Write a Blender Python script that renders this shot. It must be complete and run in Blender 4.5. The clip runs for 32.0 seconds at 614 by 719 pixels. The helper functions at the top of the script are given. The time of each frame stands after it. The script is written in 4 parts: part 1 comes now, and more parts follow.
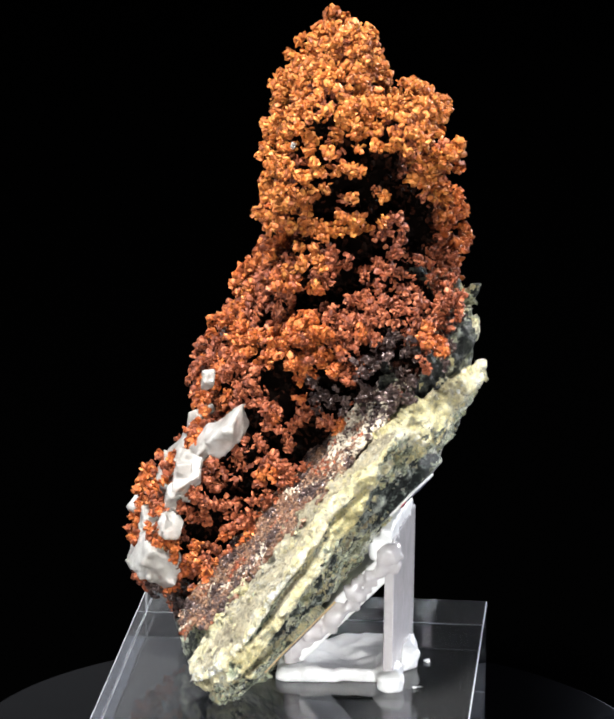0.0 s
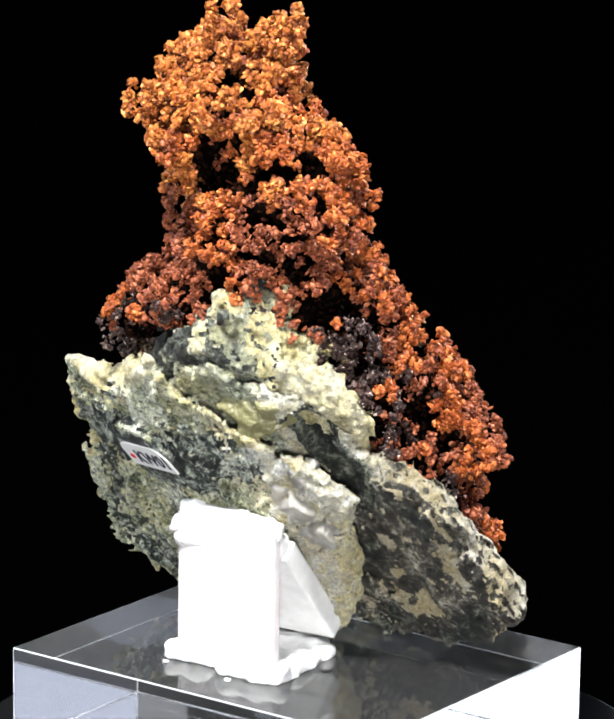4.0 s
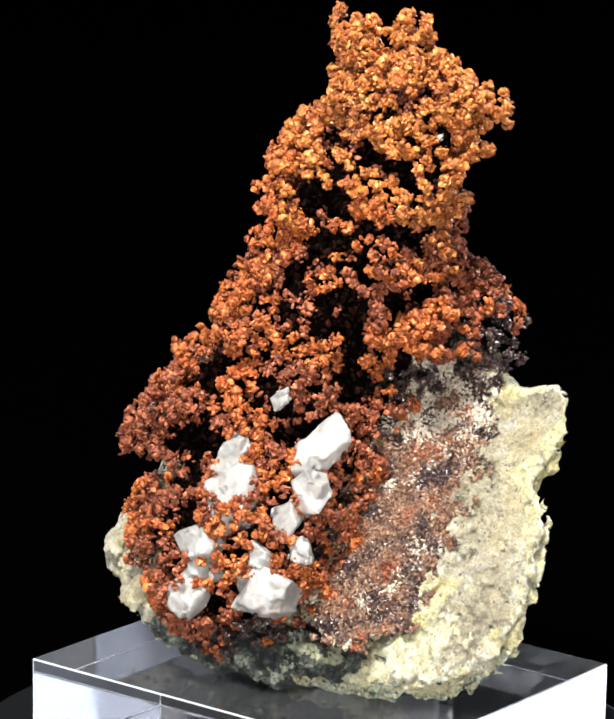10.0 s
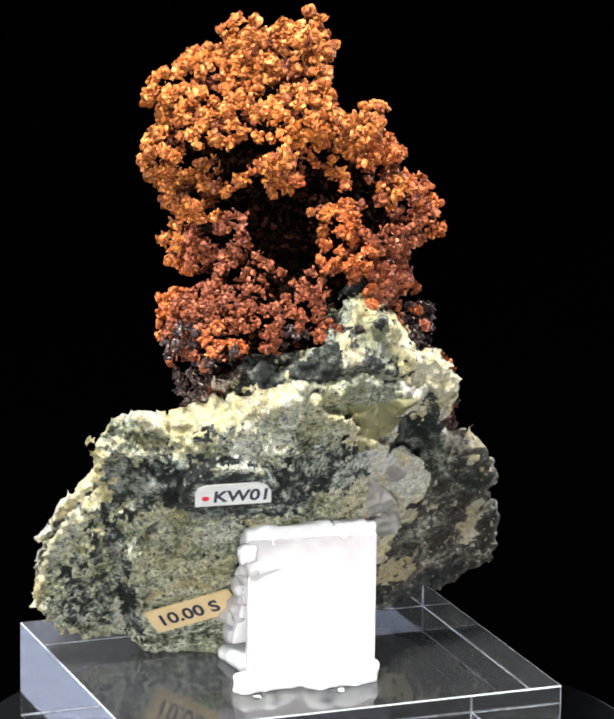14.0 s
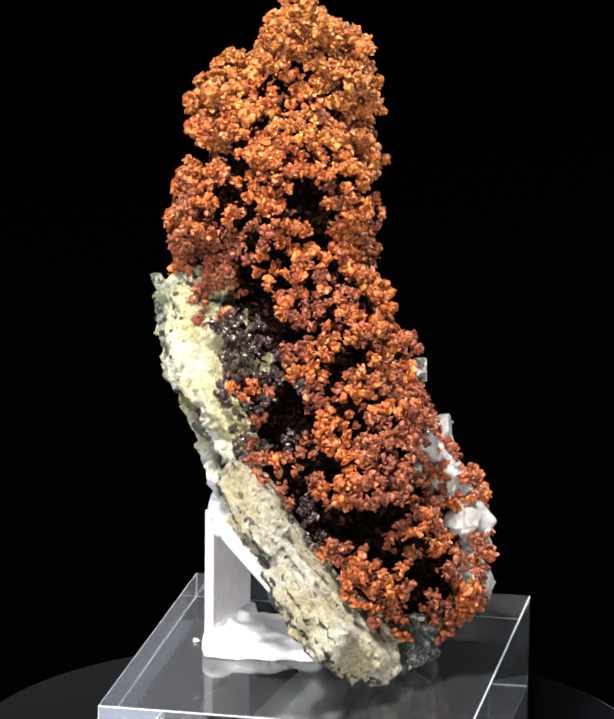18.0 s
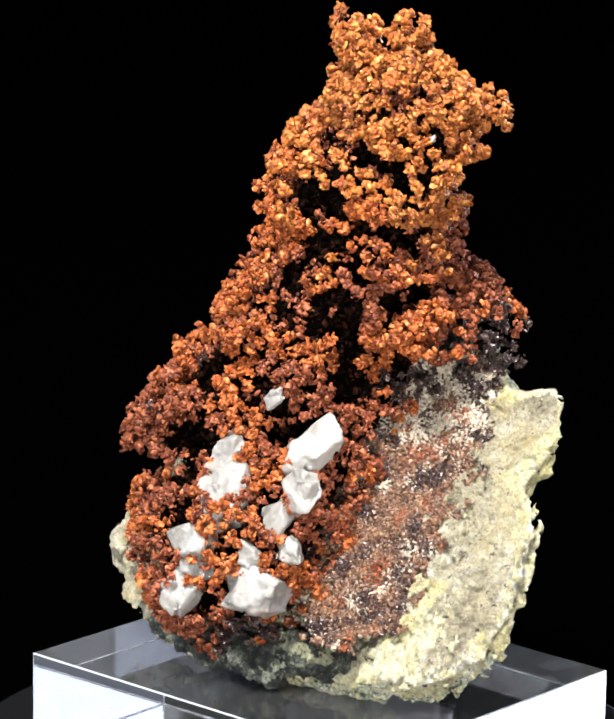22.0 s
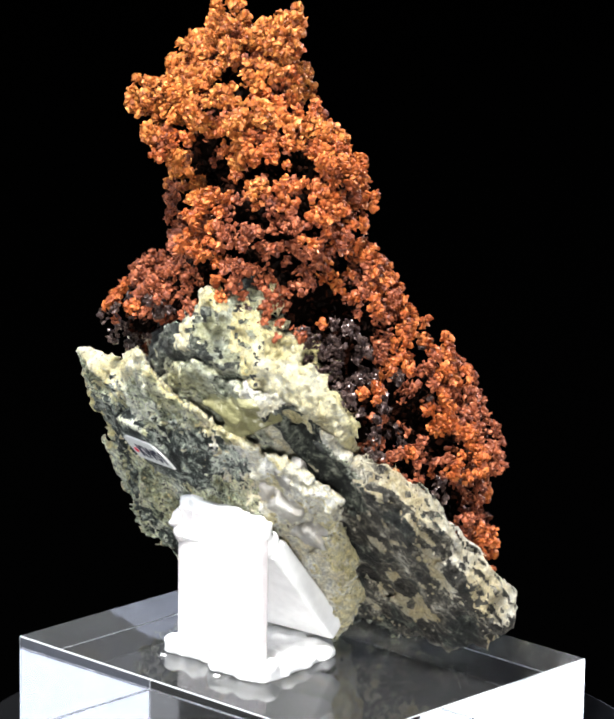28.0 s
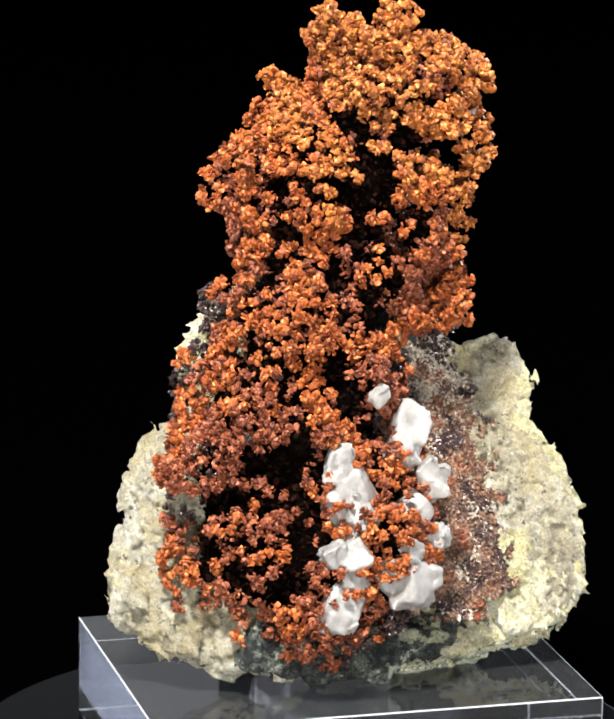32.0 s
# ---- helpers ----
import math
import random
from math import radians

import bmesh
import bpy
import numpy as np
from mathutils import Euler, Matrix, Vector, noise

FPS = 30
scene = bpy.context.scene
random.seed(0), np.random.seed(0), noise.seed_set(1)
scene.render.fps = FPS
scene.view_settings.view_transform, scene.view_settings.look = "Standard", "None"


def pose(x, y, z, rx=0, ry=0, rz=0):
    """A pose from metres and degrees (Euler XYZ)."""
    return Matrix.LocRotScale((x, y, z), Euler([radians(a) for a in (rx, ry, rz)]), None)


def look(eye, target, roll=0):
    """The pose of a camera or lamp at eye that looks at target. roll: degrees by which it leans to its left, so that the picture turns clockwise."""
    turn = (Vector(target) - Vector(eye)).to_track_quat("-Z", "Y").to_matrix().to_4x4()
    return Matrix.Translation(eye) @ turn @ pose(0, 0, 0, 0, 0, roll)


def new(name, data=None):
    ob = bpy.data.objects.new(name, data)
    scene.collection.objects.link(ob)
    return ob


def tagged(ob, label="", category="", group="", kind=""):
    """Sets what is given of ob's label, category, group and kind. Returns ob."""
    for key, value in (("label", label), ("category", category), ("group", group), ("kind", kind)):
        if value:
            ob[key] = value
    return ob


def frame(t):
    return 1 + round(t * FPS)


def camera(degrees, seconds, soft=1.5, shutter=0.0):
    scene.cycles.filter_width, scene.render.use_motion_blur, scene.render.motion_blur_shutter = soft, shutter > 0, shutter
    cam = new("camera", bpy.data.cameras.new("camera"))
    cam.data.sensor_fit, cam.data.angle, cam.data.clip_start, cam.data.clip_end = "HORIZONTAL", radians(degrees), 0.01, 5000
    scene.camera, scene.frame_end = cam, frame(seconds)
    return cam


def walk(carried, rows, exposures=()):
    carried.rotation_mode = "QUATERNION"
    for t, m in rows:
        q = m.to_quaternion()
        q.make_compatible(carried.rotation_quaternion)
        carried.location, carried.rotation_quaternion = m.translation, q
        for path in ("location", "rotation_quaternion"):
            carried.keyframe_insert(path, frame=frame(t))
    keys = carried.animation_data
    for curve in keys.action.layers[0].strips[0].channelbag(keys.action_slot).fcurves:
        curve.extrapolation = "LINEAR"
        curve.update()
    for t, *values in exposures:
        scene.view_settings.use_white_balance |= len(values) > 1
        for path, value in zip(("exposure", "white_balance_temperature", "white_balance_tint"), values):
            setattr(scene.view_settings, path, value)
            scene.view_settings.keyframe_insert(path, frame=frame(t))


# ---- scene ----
cam = camera(8.81, 32.0, soft=2.5)
TOP = 0.0218            # height of the acrylic block's upper face
EYE = Vector((0.0, -0.52, TOP + 0.1716))
YAW, PITCH, ROLL = 0.00173, -0.24498, 0.01407
AIM = EYE + Vector((-math.sin(YAW) * math.cos(PITCH), math.cos(YAW) * math.cos(PITCH), math.sin(PITCH)))
STILL = look(EYE, AIM, math.degrees(ROLL))
walk(cam, [(0.0, STILL), (32.0, STILL)])

# ---- light: a dark studio with soft lamps ----
world = bpy.data.worlds.new("world")
scene.world = world
world.use_nodes = True
world.node_tree.nodes["Background"].inputs["Color"].default_value = (0.02, 0.02, 0.022, 1)
world.node_tree.nodes["Background"].inputs["Strength"].default_value = 0.1


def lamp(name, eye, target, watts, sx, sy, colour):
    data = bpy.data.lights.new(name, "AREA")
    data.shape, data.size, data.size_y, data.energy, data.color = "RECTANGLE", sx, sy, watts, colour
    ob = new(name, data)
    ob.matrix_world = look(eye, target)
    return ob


lamp("key_lamp", (-0.09, -0.27, 0.52), (0, 0, 0.07), 9.7, 0.07, 0.07, (0.97, 0.97, 0.95))
lamp("front_lamp", (0.02, -0.72, 0.09), (0, 0, 0.05), 5.5, 0.12, 0.12, (0.98, 0.98, 0.96))
lamp("side_lamp_white", (-0.54, 0.02, 0.30), (0, 0, 0.04), 4.4, 0.95, 0.60, (0.82, 0.90, 1.0))
lamp("side_lamp_blue", (0.50, -0.22, 0.18), (0, 0, 0.03), 0.75, 0.80, 0.36, (0.66, 0.75, 1.0))
lamp("far_lamp_blue", (0.46, 0.30, 0.18), (0, 0, 0.03), 0.9, 1.20, 0.36, (0.74, 0.81, 1.0))
lamp("rim_lamp", (0.46, 0.42, 0.28), (0, 0, 0.06), 4.4, 0.10, 0.16, (0.95, 0.97, 1.0))
# added unseen panel, reflected as the pale patch on the platter's left
lamp("added_back_panel", (-0.14, 1.15, 0.40), (0, 0, 0.05), 0.035, 0.20, 0.26, (0.9, 0.93, 1.0))
scene.view_settings.exposure = 0.12


# ---- materials ----
def node_material(name):
    mat = bpy.data.materials.new(name)
    mat.use_nodes = True
    tree = mat.node_tree
    return mat, tree, tree.nodes["Principled BSDF"]


def noise_node(tree, scale, detail=4.0, rough=0.6, distortion=0.0):
    coord = tree.nodes.new("ShaderNodeTexCoord")
    tex = tree.nodes.new("ShaderNodeTexNoise")
    tex.inputs["Scale"].default_value = scale
    tex.inputs["Detail"].default_value = detail
    tex.inputs["Roughness"].default_value = rough
    tex.inputs["Distortion"].default_value = distortion
    tree.links.new(coord.outputs["Object"], tex.inputs["Vector"])
    return tex.outputs["Fac"]


def ramp_node(tree, fac, stops):
    ramp = tree.nodes.new("ShaderNodeValToRGB")
    el = ramp.color_ramp.elements
    while len(el) < len(stops):
        el.new(0.5)
    for e, (pos, col) in zip(el, stops):
        e.position, e.color = pos, (*col, 1)
    tree.links.new(fac, ramp.inputs["Fac"])
    return ramp.outputs["Color"]


def mix_node(tree, fac, a, b, mode="MIX"):
    mix = tree.nodes.new("ShaderNodeMix")
    mix.data_type, mix.blend_type = "RGBA", mode
    for value, socket in ((fac, mix.inputs[0]), (a, mix.inputs[6]), (b, mix.inputs[7])):
        if hasattr(value, "is_output"):
            tree.links.new(value, socket)
        elif isinstance(value, tuple):
            socket.default_value = (*value, 1)
        else:
            socket.default_value = value
    return mix.outputs[2]


def bump_node(tree, bsdf, height, distance, strength=1.0):
    bump = tree.nodes.new("ShaderNodeBump")
    bump.inputs["Distance"].default_value = distance
    bump.inputs["Strength"].default_value = strength
    tree.links.new(height, bump.inputs["Height"])
    tree.links.new(bump.outputs["Normal"], bsdf.inputs["Normal"])


def copper_material(name, dark, mid, light, metal, rough):
    """Tarnished native copper: each crystal has its own tone, with patina in larger patches."""
    mat, tree, bsdf = node_material(name)
    geo = tree.nodes.new("ShaderNodeNewGeometry")
    tone = ramp_node(tree, geo.outputs["Random Per Island"], [(0.0, dark), (0.45, mid), (1.0, light)])
    patch = ramp_node(tree, noise_node(tree, 160, 3), [(0.35, dark), (0.65, mid)])
    grain = mix_node(tree, 0.4, tone, patch)
    fine = ramp_node(tree, noise_node(tree, 1800, 3), [(0.3, (0.55, 0.5, 0.45)), (0.7, (1.15, 1.1, 1.05))])
    tree.links.new(mix_node(tree, 1.0, grain, fine, "MULTIPLY"), bsdf.inputs["Base Color"])
    bsdf.inputs["Metallic"].default_value = metal
    bsdf.inputs["Roughness"].default_value = rough
    bump_node(tree, bsdf, noise_node(tree, 2200, 3), 0.00007)
    return mat


def grain_node(tree, scale):
    """A random value for each small grain."""
    coord = tree.nodes.new("ShaderNodeTexCoord")
    tex = tree.nodes.new("ShaderNodeTexVoronoi")
    tex.inputs["Scale"].default_value = scale
    tree.links.new(coord.outputs["Object"], tex.inputs["Vector"])
    return tex.outputs["Color"]


def rock_material(name, stops, tint, speck, scale=220, speck_at=0.62, grit=0.42):
    """Weathered granular rock: stains at a centimetre, grains at half a millimetre, dark specks and fine pitting."""
    mat, tree, bsdf = node_material(name)
    blend = tree.nodes.new("ShaderNodeMix")
    blend.inputs[0].default_value = 0.5
    tree.links.new(noise_node(tree, scale, 5, 0.6), blend.inputs[2])
    tree.links.new(noise_node(tree, scale * 4.2, 6, 0.7), blend.inputs[3])
    blotch = ramp_node(tree, blend.outputs[0], stops)
    stain = ramp_node(tree, noise_node(tree, 105, 6, 0.7, 0.3), [(0.47, (0, 0, 0)), (0.57, (0.75, 0.75, 0.75))])
    colour = mix_node(tree, stain, blotch, mix_node(tree, 0.7, blotch, tint))
    grain = ramp_node(tree, grain_node(tree, 1700), [(0.1, (0.35, 0.36, 0.36)), (0.5, (1.0, 1.0, 0.96)), (0.9, (1.5, 1.48, 1.35))])
    colour = mix_node(tree, grit, colour, mix_node(tree, 1.0, colour, grain, "MULTIPLY"))
    spots = ramp_node(tree, noise_node(tree, scale * 4.0, 7, 0.78), [(speck_at - 0.03, (0, 0, 0)), (speck_at + 0.01, (1, 1, 1))])
    colour = mix_node(tree, spots, colour, speck)
    fine = ramp_node(tree, noise_node(tree, 3200, 4, 0.75), [(0.36, (0.66, 0.66, 0.66)), (0.6, (1.1, 1.1, 1.1))])
    tree.links.new(mix_node(tree, 1.0, colour, fine, "MULTIPLY"), bsdf.inputs["Base Color"])
    bsdf.inputs["Roughness"].default_value = 0.55
    bump_node(tree, bsdf, noise_node(tree, 1000, 9, 0.8), 0.0018)
    return mat


COPPER = copper_material("bright copper", (0.09, 0.019, 0.007), (0.44, 0.102, 0.022), (0.80, 0.28, 0.075), 0.4, 0.5)
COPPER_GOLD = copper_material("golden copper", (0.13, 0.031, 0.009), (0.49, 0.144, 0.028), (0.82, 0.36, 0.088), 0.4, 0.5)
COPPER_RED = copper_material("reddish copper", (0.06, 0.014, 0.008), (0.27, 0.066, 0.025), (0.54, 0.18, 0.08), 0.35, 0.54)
COPPER_DARK = copper_material("dark tarnish", (0.02, 0.013, 0.013), (0.06, 0.038, 0.037), (0.22, 0.16, 0.15), 0.5, 0.28)
# near-black tones put the shade of the deep hollows into the colour
COPPER_SHADE = copper_material("copper in painted shade", (0.0015, 0.001, 0.0008), (0.006, 0.0024, 0.0014), (0.035, 0.010, 0.005), 0.0, 0.7)
COPPER_SHADE.node_tree.nodes["Principled BSDF"].inputs["Specular IOR Level"].default_value = 0.03
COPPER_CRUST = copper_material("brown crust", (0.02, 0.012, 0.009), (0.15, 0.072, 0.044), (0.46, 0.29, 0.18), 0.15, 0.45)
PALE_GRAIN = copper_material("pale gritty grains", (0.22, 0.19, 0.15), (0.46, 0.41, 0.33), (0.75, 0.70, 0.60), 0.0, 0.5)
# core almost black: painted shade behind the gaps between crystals
CORE_SHADE = copper_material("copper core, painted shade", (0.0008, 0.0006, 0.0006), (0.002, 0.0012, 0.001), (0.003, 0.0016, 0.0012), 0.0, 0.9)
CORE_SHADE.node_tree.nodes["Principled BSDF"].inputs["Specular IOR Level"].default_value = 0.0
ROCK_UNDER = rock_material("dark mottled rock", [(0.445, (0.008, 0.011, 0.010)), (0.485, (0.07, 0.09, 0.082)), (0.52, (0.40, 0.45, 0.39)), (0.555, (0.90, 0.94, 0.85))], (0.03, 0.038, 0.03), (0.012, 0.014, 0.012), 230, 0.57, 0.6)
ROCK_OLIVE = rock_material("pale olive rock", [(0.415, (0.03, 0.036, 0.025)), (0.455, (0.34, 0.38, 0.26)), (0.50, (0.76, 0.80, 0.61)), (0.55, (0.94, 0.95, 0.84))], (0.66, 0.61, 0.31), (0.02, 0.024, 0.018), 260, 0.57, 0.7)
ROCK_RIM = rock_material("yellow rim", [(0.36, (0.22, 0.18, 0.09)), (0.43, (0.64, 0.56, 0.32)), (0.51, (0.88, 0.81, 0.55)), (0.60, (0.93, 0.90, 0.74))], (0.80, 0.69, 0.29), (0.10, 0.08, 0.04), 260, 0.62)
ROCK_CREAM = rock_material("cream white rock", [(0.34, (0.38, 0.33, 0.22)), (0.41, (0.72, 0.67, 0.51)), (0.48, (0.88, 0.85, 0.72)), (0.56, (0.95, 0.94, 0.89))], (0.86, 0.72, 0.40), (0.13, 0.10, 0.06), 220, 0.64)
ROCK_TOP = rock_material("cream rock", [(0.38, (0.20, 0.165, 0.11)), (0.45, (0.46, 0.40, 0.28)), (0.53, (0.60, 0.53, 0.375)), (0.60, (0.76, 0.71, 0.58))], (0.46, 0.40, 0.27), (0.07, 0.05, 0.035), 170, 0.60, 0.5)
ROCK_WHITE = rock_material("white rock", [(0.38, (0.34, 0.28, 0.17)), (0.45, (0.52, 0.46, 0.32)), (0.53, (0.66, 0.61, 0.48)), (0.60, (0.82, 0.79, 0.70))], (0.62, 0.50, 0.25), (0.14, 0.10, 0.06), 180, 0.61, 0.32)
ROCK_DARK = rock_material("dark green rock", [(0.44, (0.010, 0.012, 0.012)), (0.51, (0.06, 0.07, 0.06)), (0.57, (0.30, 0.32, 0.26)), (0.63, (0.55, 0.55, 0.47))], (0.02, 0.02, 0.02), (0.015, 0.015, 0.015), 300, 0.58, 0.6)
ROCK_PALE = rock_material("pale green rock", [(0.40, (0.08, 0.09, 0.07)), (0.48, (0.38, 0.41, 0.32)), (0.55, (0.64, 0.66, 0.54)), (0.62, (0.80, 0.80, 0.70))], (0.46, 0.43, 0.20), (0.02, 0.02, 0.017), 300, 0.60)
ROCK_GREY = rock_material("grey rock", [(0.44, (0.016, 0.014, 0.013)), (0.505, (0.13, 0.12, 0.10)), (0.555, (0.42, 0.39, 0.32)), (0.61, (0.78, 0.74, 0.65))], (0.06, 0.055, 0.042), (0.02, 0.018, 0.016), 280, 0.58, 0.55)


def crystal_material():
    mat, tree, bsdf = node_material("white calcite")
    tree.links.new(ramp_node(tree, noise_node(tree, 300, 4), [(0.36, (0.42, 0.39, 0.36)), (0.5, (0.62, 0.59, 0.55)), (0.64, (0.84, 0.82, 0.79))]), bsdf.inputs["Base Color"])
    bsdf.inputs["Roughness"].default_value = 0.3
    bsdf.inputs["Transmission Weight"].default_value = 0.62
    bsdf.inputs["Subsurface Weight"].default_value = 0.4
    bsdf.inputs["Subsurface Radius"].default_value = (0.002, 0.002, 0.002)
    bump_node(tree, bsdf, noise_node(tree, 700, 6, 0.7), 0.0003)
    return mat


def acrylic_material():
    mat, tree, bsdf = node_material("clear acrylic")
    bsdf.inputs["Base Color"].default_value = (0.97, 0.98, 1.0, 1)
    bsdf.inputs["Transmission Weight"].default_value = 0.984
    bsdf.inputs["IOR"].default_value = 1.49
    rough = tree.nodes.new("ShaderNodeMapRange")
    rough.inputs["From Min"].default_value, rough.inputs["From Max"].default_value = 0.5, 0.8
    rough.inputs["To Min"].default_value, rough.inputs["To Max"].default_value = 0.015, 0.08
    tree.links.new(noise_node(tree, 90, 5, 0.7), rough.inputs["Value"])
    tree.links.new(rough.outputs["Result"], bsdf.inputs["Roughness"])
    return mat


def plain_material(name, colour, rough, transmission=0.0, scale=400, depth=0.0001):
    mat, tree, bsdf = node_material(name)
    low = tuple(c * 0.88 for c in colour)
    tree.links.new(ramp_node(tree, noise_node(tree, scale, 4), [(0.35, low), (0.65, colour)]), bsdf.inputs["Base Color"])
    bsdf.inputs["Roughness"].default_value = rough
    bsdf.inputs["Transmission Weight"].default_value = transmission
    if rough >= 0.9:
        bsdf.inputs["Specular IOR Level"].default_value = 0.0
    bump_node(tree, bsdf, noise_node(tree, scale * 2, 3), depth)
    return mat


def edge_material():
    mat, tree, bsdf = node_material("worn acrylic edge")
    bsdf.inputs["Base Color"].default_value = (0.95, 0.96, 1.0, 1)
    bsdf.inputs["Transmission Weight"].default_value = 0.6
    bsdf.inputs["Roughness"].default_value = 0.35
    bump_node(tree, bsdf, noise_node(tree, 1500, 3), 0.0001)
    return mat


ACRYLIC_EDGE = edge_material()
CALCITE = crystal_material()
ACRYLIC = acrylic_material()
FROSTED = plain_material("frosted acrylic", (0.92, 0.88, 0.89), 0.25, 0.55)
OLIVE_CRYSTAL = plain_material("olive translucent crystal", (0.36, 0.34, 0.17), 0.3, 0.5, 260, 0.0008)
GLUE = plain_material("white glue", (0.92, 0.92, 0.92), 0.3, 0.1)
PAPER = plain_material("white paper", (0.82, 0.82, 0.80), 0.6)
TAN_PAPER = plain_material("tan paper", (0.66, 0.50, 0.27), 0.65)
INK = plain_material("dark ink", (0.02, 0.02, 0.05), 0.5)
RED_INK = plain_material("red ink", (0.75, 0.02, 0.06), 0.5)
GREY_TOP = plain_material("glossy dark turntable", (0.0008, 0.0008, 0.001), 0.12, 0, 60, 0.00005)
GREY_TOP.node_tree.nodes["Principled BSDF"].inputs["Specular IOR Level"].default_value = 0.12
BLACK_CLOTH = plain_material("black cloth", (0.0002, 0.0002, 0.0002), 1.0, 0, 300, 0.0002)
DARK_WALL = plain_material("dark wall", (0.0002, 0.0002, 0.0002), 1.0, 0, 8, 0.0005)


# ---- mesh helpers: lengths below are in millimetres ----
def mesh_of(name, verts, faces, mats, index=None, smooth=False):
    me = bpy.data.meshes.new(name)
    verts = np.asarray(verts, dtype=np.float64) * 0.001
    faces = np.asarray(faces)
    k = faces.shape[1]
    me.vertices.add(len(verts))
    me.vertices.foreach_set("co", verts.ravel())
    me.loops.add(faces.size)
    me.loops.foreach_set("vertex_index", faces.ravel().astype(np.int32))
    me.polygons.add(len(faces))
    me.polygons.foreach_set("loop_start", np.arange(0, faces.size, k, dtype=np.int32))
    me.polygons.foreach_set("use_smooth", np.full(len(faces), smooth))
    for m in mats:
        me.materials.append(m)
    if index is not None:
        me.polygons.foreach_set("material_index", np.asarray(index, dtype=np.int32))
    me.update(calc_edges=True)
    me.validate()
    return me


def part(name, me, parent, label=""):
    ob = new(name, me)
    ob.parent = parent
    return tagged(ob, label)


def bm_part(name, bm, material, parent, label="", smooth=False):
    """Links a bmesh in millimetres as one mesh under its thing."""
    for v in bm.verts:
        v.co *= 0.001
    for f in bm.faces:
        f.smooth = smooth
    me = bpy.data.meshes.new(name)
    bmesh.ops.recalc_face_normals(bm, faces=bm.faces)
    bm.to_mesh(me)
    bm.free()
    me.materials.append(material)
    return part(name, me, parent, label)


def box_bm(x0, x1, y0, y1, z0, z1, bevel=0.0, segments=2):
    bm = bmesh.new()
    bmesh.ops.create_cube(bm, size=1)
    for v in bm.verts:
        v.co = Vector((x0 if v.co.x < 0 else x1, y0 if v.co.y < 0 else y1, z0 if v.co.z < 0 else z1))
    if bevel:
        bmesh.ops.bevel(bm, geom=list(bm.edges), offset=bevel, segments=segments, profile=0.5, affect="EDGES")
    return bm


def lattice(i, seed):
    h = (i[..., 0] * 374761393 + i[..., 1] * 668265263 + i[..., 2] * 2147483647 + seed * 1274126177) & 0xFFFFFFFF
    h = ((h ^ (h >> 13)) * 1274126177) & 0xFFFFFFFF
    return ((h ^ (h >> 16)) & 0xFFFF) / 65535.0


def value_noise(p, seed):
    """Smooth noise in -1..1 at points p."""
    i = np.floor(p).astype(np.int64)
    f = p - i
    f = f * f * (3 - 2 * f)
    total = 0.0
    for a in (0, 1):
        for b in (0, 1):
            for c in (0, 1):
                w = (f[..., 0] if a else 1 - f[..., 0]) * (f[..., 1] if b else 1 - f[..., 1]) * (f[..., 2] if c else 1 - f[..., 2])
                total = total + w * lattice(i + np.array((a, b, c)), seed)
    return total * 2 - 1


def fractal(p, size, seed, octaves=3):
    total, amp = 0.0, 1.0
    for o in range(octaves):
        total = total + amp * value_noise(p / size + 17.3 * o, seed + o)
        size, amp = size / 2.1, amp * 0.5
    return total


def chips(p, size, seed):
    """Broken facets: each cell of stone tilts and lifts its own way, about -1 to 1."""
    q = p / size
    base = np.floor(q).astype(np.int64)
    best = np.full(len(p), 1e9)
    lift = np.zeros(len(p))
    for a in (-1, 0, 1):
        for b in (-1, 0, 1):
            for c in (-1, 0, 1):
                cell = base + np.array((a, b, c))
                away = q - cell - np.stack([lattice(cell, seed + k) for k in range(3)], -1)
                dist = (away ** 2).sum(-1)
                tilt = sum((lattice(cell, seed + 3 + k) - 0.5) * away[:, k] for k in range(3))
                value = 1.4 * (lattice(cell, seed + 6) - 0.5) + 1.6 * tilt
                closer = dist < best
                best = np.where(closer, dist, best)
                lift = np.where(closer, value, lift)
    return lift


